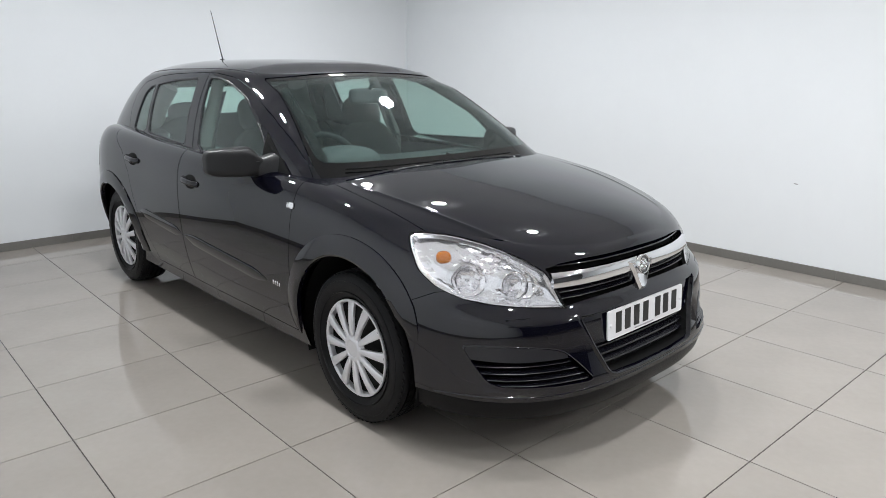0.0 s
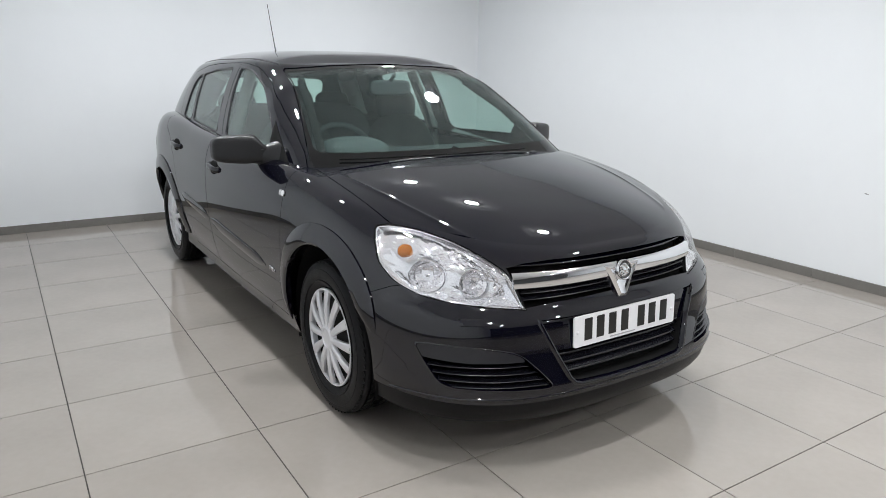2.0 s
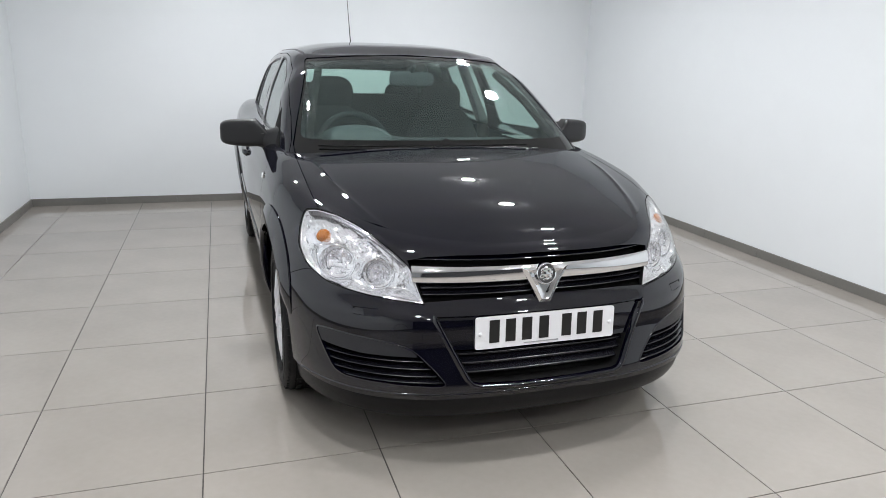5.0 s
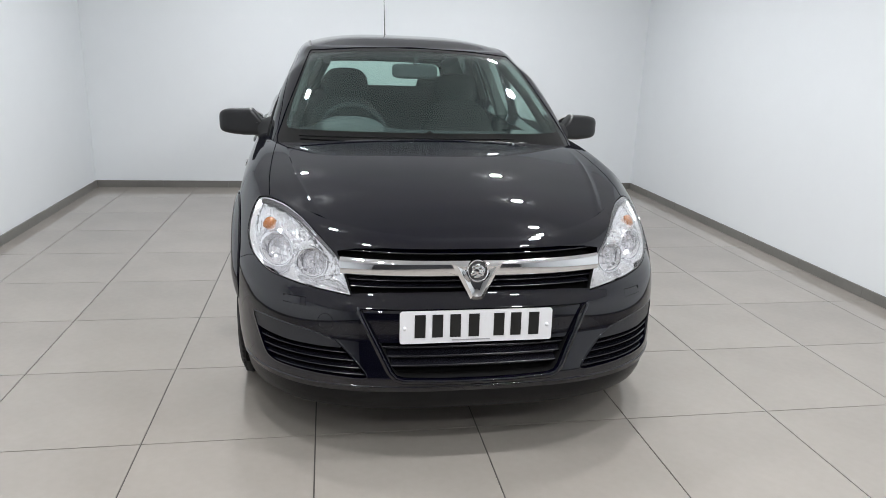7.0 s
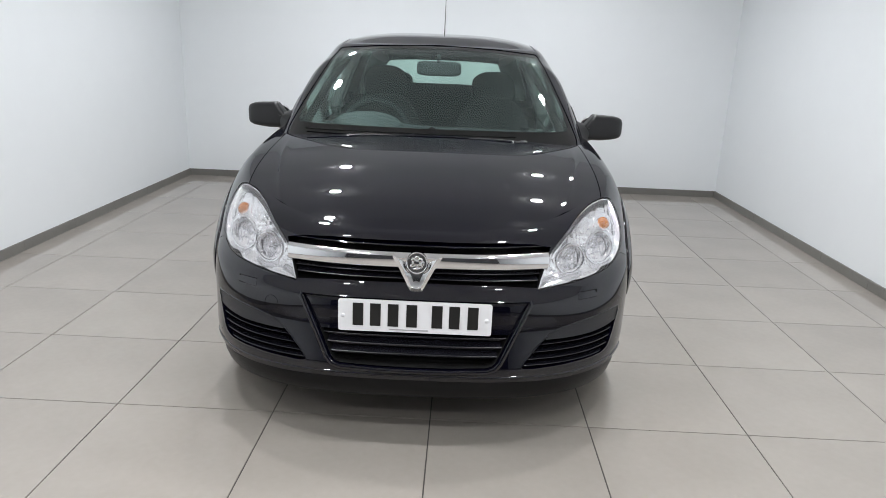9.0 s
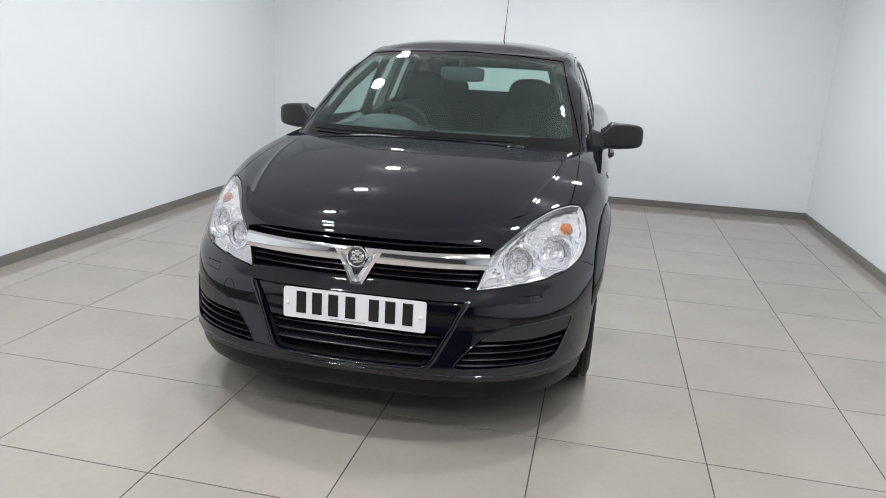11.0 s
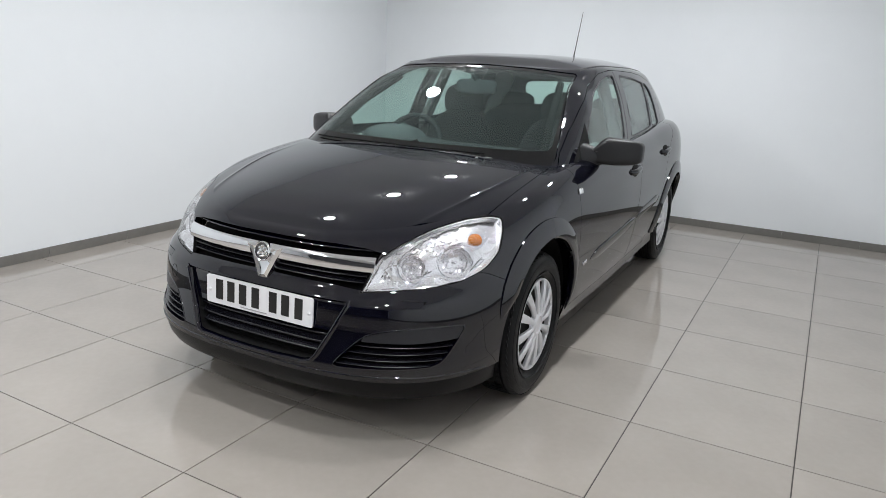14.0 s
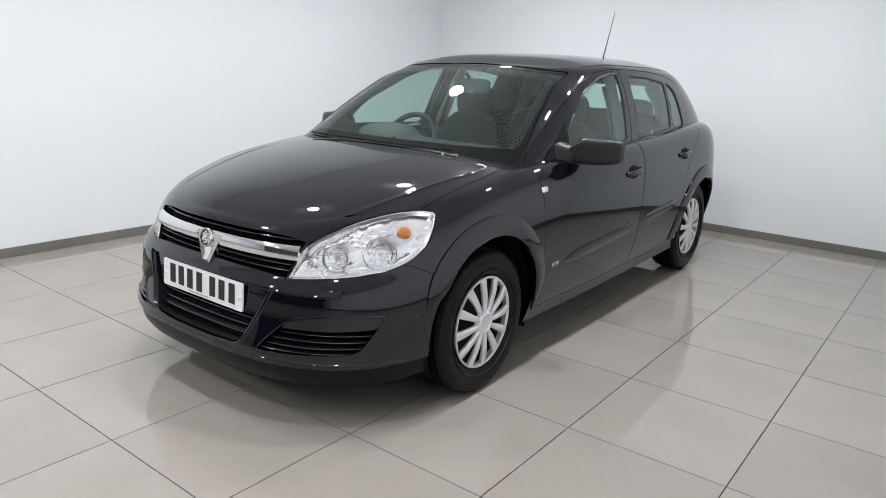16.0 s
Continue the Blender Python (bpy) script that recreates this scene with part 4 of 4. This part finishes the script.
        out.append(("inner_ring", lathe([(0.8 * r - 0.0014, -0.002), (0.8 * r - 0.0008, 0.0025), (0.8 * r + 0.0008, 0.0025), (0.8 * r + 0.0014, -0.002)], 40, Matrix.Translation(Vector((cx, ym, cz)) - seat * 0.014) @ aim), BADGE_GREY, ""))
        out.append(("bulb_shield", lathe([(0.0001, -0.012), (0.0045, -0.013), (0.0065, -0.017), (0.006, -0.038)], 20, m), CHROME, ""))
    p, n = SKIN.front(0.708, 0.753)
    aim = n.to_track_quat("X", "Z").to_matrix().to_4x4()
    out.append(("indicator", ellipsoid(0.016, 0.027, 0.024, p - n * 0.023, 2.3, turn=aim), AMBER, "amber indicator bulb"))
    out.append(("indicator_ring", lathe([(0.028, -0.004), (0.030, 0.004), (0.033, 0.004), (0.035, -0.006)], 40, Matrix.Translation(p - n * 0.030) @ aim), CHROME, ""))
    return out


lamps = pair("headlamp", lens_sheet, LENS, TWO, "clear headlamp with silver reflectors and amber indicator", thick=0.003)
for name, bm, mat, label in headlamp():
    both(name, bm, mat, lamps, label)
# a grey ribbed band inside the lens, along its upper edge
top_edge = [p for p in inset(LAMP_OUT, 0.0085) if p[1] > 0.655 and p[0] < 0.735 and p[1] > 0.69 + 0.42 * (p[0] - 0.455) - 0.012]
top_edge.sort()
top_edge = [tuple(Vector(a).lerp(Vector(b), k / 6)) for a, b in zip(top_edge, top_edge[1:]) for k in range(6)] + top_edge[-1:]
both("ribbed_band", strip_on(SKIN.front, top_edge, [(-0.0065, -0.010), (-0.006, -0.0075), (-0.002, -0.0062), (0.002, -0.0075), (0.0045, -0.0062), (0.0055, -0.010)]), BADGE_GREY, lamps, "grey ribbed band under the lens")
lamp_edge = LAMP_OUT + LAMP_OUT[:2]
both("lens_edge", strip_on(SKIN.front, lamp_edge, [(-0.0021, -0.014), (-0.0018, -0.0005), (0.0018, -0.0005), (0.0021, -0.014)]), MATT, lamps, "thin dark lens seal")

# ---- scuttle, wipers ----
scuttle = bmesh.new()
rows = []
for k in range(25):
    x = -0.70 + 1.40 * k / 24
    y = 0.248 + 0.31 * x * x
    rows.append([scuttle.verts.new((x, y + dy, SKIN.above(min(abs(x), 0.69), y + 0.02)[0].z + dz)) for dy, dz in ((-0.012, -0.05), (-0.008, -0.02), (0.012, -0.012), (0.06, -0.02), (0.12, -0.045))])
for a, b in zip(rows, rows[1:]):
    for k in range(4):
        scuttle.faces.new((a[k], b[k], b[k + 1], a[k + 1]))
bmesh.ops.recalc_face_normals(scuttle, faces=scuttle.faces)
part("scuttle", scuttle, SATIN, car, "black plastic scuttle under the windscreen")


def on_screen(x, z):
    p, _, _, _ = CABIN_SKIN.tree.ray_cast(Vector((abs(x), -1, z)), Vector((0, 1, 0)))
    return Vector((x, p.y - 0.008, z)) if p else Vector((x, 0.3, z))


for x0, x1, zz in ((-0.06, -0.60, 0.966), (0.42, -0.08, 0.965)):
    wiper = new("wiper")
    wiper.parent = car
    tagged(wiper, "black windscreen wiper")
    arm = [on_screen(x0 + (x1 - x0) * 0.62 * k / 8, 0.953 + 0.008 * math.sin(k / 8 * 3)) + Vector((0, -0.012, -0.004)) for k in range(9)]
    part("arm", tube(arm, 0.0042, 8), SATIN, wiper)
    blade = [on_screen(x0 + (x1 - x0) * (0.05 + 0.95 * k / 10), zz) + Vector((0, -0.004, 0.002)) for k in range(11)]
    part("blade", tube(blade, 0.0035, 6), MATT, wiper)
    part("pivot", box(0.036, 0.022, 0.016, arm[0] + Vector((0.01, 0.0, 0.0)), 0.007), SATIN, wiper)
    part("nozzle", box(0.012, 0.012, 0.01, arm[0] + Vector((-0.04, -0.02, 0.002)), 0.003), CHROME, wiper)

# ---- aerial ----
aerial = new("aerial")
aerial.parent = car
tagged(aerial, "thin black roof aerial on a small foot")
part("foot", ellipsoid(0.018, 0.05, 0.02, (0, 2.71, 1.437)), SATIN, aerial)
part("rod", tube([(0, 2.70, 1.445), (0, 2.725, 1.50), (0, 2.84, 1.79)], 0.0035, 8, (1.6, 1.1, 0.6)), SATIN, aerial)


# ---- door mirrors ----
def mirror_shell():
    bm = bmesh.new()
    bmesh.ops.create_uvsphere(bm, u_segments=44, v_segments=28, radius=1)
    for v in bm.verts:
        n = sum(abs(c) ** 5 for c in v.co) ** (1 / 5)
        c = v.co / n
        x = c.x
        high = (0.066 if c.z > 0 else 0.066 + 0.008 * x) - 0.005 * x
        cut = 0.075 * max(0, -x - 0.38) / 0.62 if c.z > 0 else 0.014 * max(0, x)
        y = c.y * (0.062 if c.y < 0 else 0.035) * (1 - 0.12 * x) + 0.045 * x
        v.co = Vector((0.885 + 0.125 * x, 0.800 + y, 0.980 + c.z * (high - cut) - 0.004 * x - (0.018 * max(0, -x - 0.38) / 0.62 if c.z > 0 else 0)))
    return bm


mirrors = both("door_mirror", mirror_shell(), MIRROR_PLASTIC, TWO, "satin black door mirror", angle=60)
both("mirror_glass", ellipsoid(0.098, 0.004, 0.050, (0.89, 0.842, 0.984), 3.2), CHROME, mirrors)
# the corner plate in the window's front corner, and the neck that carries the housing
sail = bmesh.new()
corners = [Vector((0.525, 0.925)), Vector((0.80, 1.105)), Vector((0.80, 0.93))]
rows = []
for i in range(15):
    row = []
    for j in range(i + 1):
        s, t = i / 14, j / max(i, 1)
        q2 = corners[0] + (corners[1] + (corners[2] - corners[1]) * t - corners[0]) * s
        pt, nn = CABIN_SKIN.side(q2.x, q2.y)
        inner_share = min(1 - s, s * t, s * (1 - t)) * 3
        row.append(sail.verts.new(pt + nn * (0.001 + 0.006 * min(1, inner_share * 3) ** 0.5)))
    rows.append(row)
for i in range(14):
    for j in range(i + 1):
        sail.faces.new((rows[i][j], rows[i + 1][j], rows[i + 1][j + 1]))
        if j < i:
            sail.faces.new((rows[i][j], rows[i + 1][j + 1], rows[i][j + 1]))
bmesh.ops.recalc_face_normals(sail, faces=sail.faces)
bmesh.ops.solidify(sail, geom=sail.faces[:], thickness=0.006)
both("corner_plate", sail, MATT, doors_f, "satin black plate under the mirror", angle=70)
foot = bmesh.new()
rings = []
for x, y, z, ry, rz in ((0.690, 0.665, 0.966, 0.112, 0.092), (0.725, 0.682, 0.962, 0.098, 0.080), (0.752, 0.704, 0.957, 0.080, 0.066), (0.780, 0.732, 0.952, 0.062, 0.052), (0.82, 0.762, 0.952, 0.046, 0.042), (0.87, 0.785, 0.958, 0.032, 0.034)):
    rings.append([foot.verts.new((x - 0.02 * math.sin(2 * math.pi * k / 24) * (x < 0.76), y + ry * math.cos(2 * math.pi * k / 24), z + rz * math.sin(2 * math.pi * k / 24))) for k in range(24)])
for a, b in zip(rings, rings[1:]):
    for k in range(24):
        foot.faces.new((a[k], a[(k + 1) % 24], b[(k + 1) % 24], b[k]))
bmesh.ops.recalc_face_normals(foot, faces=foot.faces)
both("mirror_arm", foot, MIRROR_PLASTIC, mirrors, angle=80)


# ---- wheels ----
def wheel():
    """A road wheel about x, its outer face towards +x."""
    w = new("wheel")
    tagged(w, "black tyre with a silver twelve-spoke trim")
    prof = [(0.197, 0.058), (0.205, 0.078), (0.222, 0.090), (0.245, 0.097), (0.268, 0.098), (0.288, 0.092), (0.300, 0.083), (0.306, 0.072)]
    tread = []
    for x in (0.052, 0.018, -0.018, -0.052):
        tread += [(0.3095, x + 0.012), (0.3095, x + 0.004), (0.302, x + 0.0035), (0.302, x - 0.0035), (0.3095, x - 0.004)]
    prof = prof + tread + [(0.306, -0.072)] + [(r, -x) for r, x in prof[::-1][1:]]
    part("tyre", lathe(prof, 96), RUBBER, w, angle=25)
    blocks = bmesh.new()
    for k in range(66):
        a = 2 * math.pi * k / 66
        for x, tw in ((0.068, 0.028), (0.035, 0.02), (0.0, 0.02), (-0.035, 0.02), (-0.068, 0.028)):
            b = box(tw, 0.021, 0.005, bevel=0)
            turn = Matrix.Rotation(a + 0.25 * x, 4, "X") @ Matrix.Translation((x, 0, 0.309 - (0.0068 if abs(x) > 0.06 else 0))) @ Matrix.Rotation(radians(18 if x > 0 else -18), 4, "Z")
            bmesh.ops.transform(b, matrix=turn, verts=b.verts)
            me = bpy.data.meshes.new("tmp")
            b.to_mesh(me)
            b.free()
            blocks.from_mesh(me)
            bpy.data.meshes.remove(me)
    tagged(part("tread", blocks, RUBBER, w), kind="stuff")
    for k, r in enumerate((0.228, 0.272)):
        part("sidewall_ring", lathe([(r, 0.0925), (r + 0.002, 0.0985 - 0.001 * k), (r + 0.004, 0.0985 - 0.001 * k), (r + 0.006, 0.092)], 72), RUBBER, w)
    part("rim", lathe([(0.198, 0.074), (0.190, 0.055), (0.17, 0.02), (0.10, 0.0), (0.0001, 0.0)], 48), STEEL, w)
    part("wheel_trim", lathe([(0.196, 0.070), (0.2, 0.081), (0.198, 0.086), (0.192, 0.0865), (0.1875, 0.080), (0.186, 0.06)], 72), SILVER, w, angle=30)
    for k in range(12):
        a = 2 * math.pi * (k + 0.15) / 12
        b = bmesh.new()
        rows = []
        for i in range(7):
            t = i / 6
            r = 0.036 + (0.192 - 0.036) * t
            half = 0.0092 + 0.0105 * t
            out = 0.094 - 0.008 * t + 0.006 * math.sin(math.pi * t)
            rows.append([b.verts.new((x, s, r)) for x, s in ((out - 0.014, -half * 1.02), (out - 0.003, -half), (out, -half * 0.75), (out + 0.0015, 0), (out, half * 0.75), (out - 0.003, half), (out - 0.014, half * 1.02))])
        for p, q in zip(rows, rows[1:]):
            for j in range(6):
                b.faces.new((p[j], p[j + 1], q[j + 1], q[j]))
        bmesh.ops.recalc_face_normals(b, faces=b.faces)
        bmesh.ops.rotate(b, cent=(0, 0, 0), matrix=Matrix.Rotation(a, 3, "X"), verts=b.verts)
        part("spoke", b, SILVER, w, angle=50)
    part("hub_cap", lathe([(0.062, 0.078), (0.055, 0.092), (0.046, 0.097), (0.040, 0.0995), (0.036, 0.0985), (0.034, 0.0955), (0.0001, 0.096)], 48), SILVER, w, angle=30)
    return w


WHEEL = wheel()
WHEEL.parent = car
turned = Matrix.Rotation(radians(180), 4, "Z")
WHEEL.matrix_local = Matrix.Translation((0.737, 0, 0.3115))
for k, m in enumerate((Matrix.Translation((-0.737, 0, 0.3115)) @ turned, Matrix.Translation((0.737, 2.614, 0.3115)) @ Matrix.Rotation(0.35, 4, "X"), Matrix.Translation((-0.737, 2.614, 0.3115)) @ turned @ Matrix.Rotation(0.7, 4, "X"))):
    copy_thing(WHEEL, m)

# ---- hidden insides: floor pan, wheel housings, bulkheads ----
for name, size, at in (("bumper_beam", (0.86, 0.16, 0.38), (0, -0.60, 0.39)), ("undertray", (1.26, 0.36, 0.02), (0, -0.42, 0.229)), ("floor_pan", (1.60, 1.58, 0.10), (0, 1.30, 0.28)), ("chassis_tunnel", (1.10, 3.62, 0.14), (0, 1.27, 0.265)),
                       ("engine_block", (1.05, 0.95, 0.40), (0, -0.08, 0.45)), ("bulkhead", (1.16, 0.04, 0.62), (0, 0.46, 0.60)), ("boot_box", (1.30, 0.72, 0.45), (0, 2.75, 0.55))):
    part(name, box(*size, at, 0.01, 1), MATT, car)
for y in (0.02, 2.612):
    both("wheel_housing", lathe([(0.385, 0.80), (0.385, 0.50), (0.30, 0.48), (0.0001, 0.48)], 30, Matrix.Translation((0, y, 0.31)), -20, 200), MATT, TWO)

# ---- cabin ----
both("door_lining", strip_on(lambda y, z: ((lambda pn: (pn[0], pn[1]))(SKIN.side(y, z))), [(0.50 + 1.90 * k / 12, 0.66) for k in range(13)], [(-0.33, -0.02), (-0.32, -0.05), (0.0, -0.07), (0.22, -0.055), (0.27, -0.04), (0.275, -0.012)]), TRIM_DARK, TWO)
dash = bmesh.new()
rows = []
for k in range(21):
    x = -0.68 + 1.36 * k / 20
    hump = 0.045 * math.exp(-((x + 0.36) / 0.17) ** 2)
    front = 0.36 + 0.31 * x * x
    rows.append([dash.verts.new(p) for p in ((x, front + 0.02, 0.80), (x, front, 0.925), (x, front + 0.14, 0.948), (x, 0.66, 0.955 + hump * 0.6), (x, 0.76, 0.953 + hump), (x, 0.82, 0.93 + hump), (x, 0.835, 0.86), (x, 0.80, 0.70), (x, 0.72, 0.45))])
for a, b in zip(rows, rows[1:]):
    for k in range(8):
        dash.faces.new((a[k], b[k], b[k + 1], a[k + 1]))
bmesh.ops.recalc_face_normals(dash, faces=dash.faces)
part("dashboard", dash, DASH, car, "dark grey moulded dashboard", angle=60)
hood = ellipsoid(0.185, 0.16, 0.085, (-0.355, 0.71, 0.938), 2.3)
part("instrument_hood", hood, TRIM_DARK, car, "dark grey rounded hood over the instruments", angle=60)
sw = new("steering_wheel")
sw.parent = car
sw.matrix_local = Matrix.Translation((-0.335, 0.86, 0.895)) @ Matrix.Rotation(radians(-26), 4, "X") @ Matrix.Rotation(radians(90), 4, "Z")
tagged(sw, "dark steering wheel with a wide centre pad")
part("grip", lathe([(0.185 + 0.016 * math.cos(a), 0.016 * math.sin(a)) for a in [2 * math.pi * i / 12 for i in range(12)]], 48, closed=True), DASH, sw)
part("centre_pad", ellipsoid(0.028, 0.075, 0.062, (0, 0, -0.01), 2.6), TRIM_DARK, sw)
for a in (0, 180, 270):
    part("spoke", box(0.016, 0.12, 0.038, (0, 0.115 * math.cos(radians(a)), 0.115 * math.sin(radians(a))), 0.006, 2, Matrix.Rotation(radians(a), 4, "X")), TRIM_DARK, sw)


def seat_shape(x, y, wide, high, rake=-16):
    """A front seat: cushion, backrest and headrest on two pins."""
    s = new("front_seat")
    s.parent = car
    s.matrix_local = Matrix.Translation((x, y, 0))
    tagged(s, "charcoal cloth front seat with headrest")
    lean = Matrix.Rotation(radians(rake), 4, "X")
    part("cushion", ellipsoid(wide / 2, 0.27, 0.085, (0, -0.24, 0.545), 3.2), FABRIC, s)
    back = ellipsoid(wide / 2, 0.075, 0.29, (0, 0.09, 0.79), 3.2, turn=lean)
    for v in back.verts:
        v.co.x *= 1 - 0.22 * max(0, (v.co.z - 0.82) / 0.26)
    part("backrest", back, FABRIC, s)
    part("headrest", ellipsoid(0.135, 0.055, 0.105, (0, 0.185, 1.135 + high), 2.8, turn=Matrix.Rotation(radians(-8), 4, "X")), FABRIC, s)
    for dx in (-0.05, 0.05):
        part("pin", tube([(dx, 0.165, 0.99), (dx, 0.185, 1.10)], 0.006, 8), CHROME, s)
    return s


seat_shape(-0.345, 1.36, 0.50, 0.0)
seat_shape(0.345, 1.34, 0.50, -0.015)
bench = new("rear_bench")
bench.parent = car
tagged(bench, "charcoal cloth rear bench with three headrests")
part("cushion", ellipsoid(0.62, 0.27, 0.09, (0, 2.12, 0.56), 4), FABRIC, bench)
part("backrest", ellipsoid(0.62, 0.08, 0.30, (0, 2.42, 0.80), 4.5, turn=Matrix.Rotation(radians(-18), 4, "X")), FABRIC, bench)
for x in (-0.36, 0.36):
    part("headrest", ellipsoid(0.13, 0.05, 0.075, (x, 2.53, 1.095), 3, turn=Matrix.Rotation(radians(-10), 4, "X")), FABRIC, bench)
part("parcel_shelf", box(1.16, 0.44, 0.02, (0, 2.80, 0.985), 0.006), TRIM_DARK, car)
both("pillar_lining", tube([(0.69, 1.60, 0.60), (0.672, 1.60, 0.97), (0.53, 1.65, 1.33)], 0.034, 12, (1.2, 1.1, 0.9)), TRIM_GREY, TWO)
both("seat_belt", strip_on(CABIN_SKIN.side, [(1.56, 0.96), (1.57, 1.08), (1.585, 1.2), (1.60, 1.32)], [(-0.022, -0.115), (-0.022, -0.118), (0.022, -0.118), (0.022, -0.115)]), TRIM_DARK, TWO)
both("screen_pillar_lining", tube([on_screen(0.64, 0.93) + Vector((0.0, 0.085, -0.03)), on_screen(0.625, 0.98) + Vector((0.0, 0.085, 0)), on_screen(0.565, 1.15) + Vector((0, 0.085, 0)), on_screen(0.50, 1.30) + Vector((0, 0.085, -0.02))], 0.020, 12), MATT, TWO)
both("rear_pillar_lining", tube([(0.60, 2.56, 0.98), (0.545, 2.58, 1.15), (0.48, 2.52, 1.28)], 0.07, 12), TRIM_GREY, TWO)
lining = bmesh.new()
rows = []
for k in range(15):
    y = 1.10 + 1.62 * k / 14
    w = 0.50 if y < 1.3 else 0.53
    rows.append([lining.verts.new((w * s, y, ROOF(y) - 0.05 - 0.05 * abs(s) ** 3)) for s in (-1, -0.8, -0.5, 0, 0.5, 0.8, 1)])
for a, b in zip(rows, rows[1:]):
    for k in range(6):
        lining.faces.new((a[k], b[k], b[k + 1], a[k + 1]))
bmesh.ops.solidify(lining, geom=lining.faces[:], thickness=0.012)
part("roof_lining", lining, TRIM_GREY, car)
rv = new("rear_view_mirror")
rv.parent = car
tagged(rv, "dark interior mirror hung from the windscreen")
part("shell", ellipsoid(0.123, 0.022, 0.040, (0.008, 0.99, 1.246), 5), TRIM_DARK, rv)
part("stem", tube([(0.005, 0.93, 1.315), (0.005, 0.955, 1.30), (0.006, 0.985, 1.275)], 0.010, 8), TRIM_DARK, rv)

# ---- floor tiles, one object each, on shared meshes ----
X0, Y0, STEP = 0.06, -0.655, 0.6
made = {}
for i in range(-6, 6):
    for j in range(-9, 9):
        x0, x1 = max(X0 + STEP * i, WEST), min(X0 + STEP * (i + 1), EAST)
        y0, y1 = max(Y0 + STEP * j, SOUTH), min(Y0 + STEP * (j + 1), NORTH)
        if x1 - x0 < 0.02 or y1 - y0 < 0.02:
            continue
        key = (round(x1 - x0, 3), round(y1 - y0, 3))
        if key not in made:
            b = box(x1 - x0 - 0.0045, y1 - y0 - 0.0045, 0.012, (0, 0, -0.006))
            me = bpy.data.meshes.new("tile")
            b.to_mesh(me)
            b.free()
            me.materials.append(TILE)
            made[key] = me
        t = new("tile", made[key])
        t.location = ((x0 + x1) / 2, (y0 + y1) / 2, 0)
        t.parent = floor
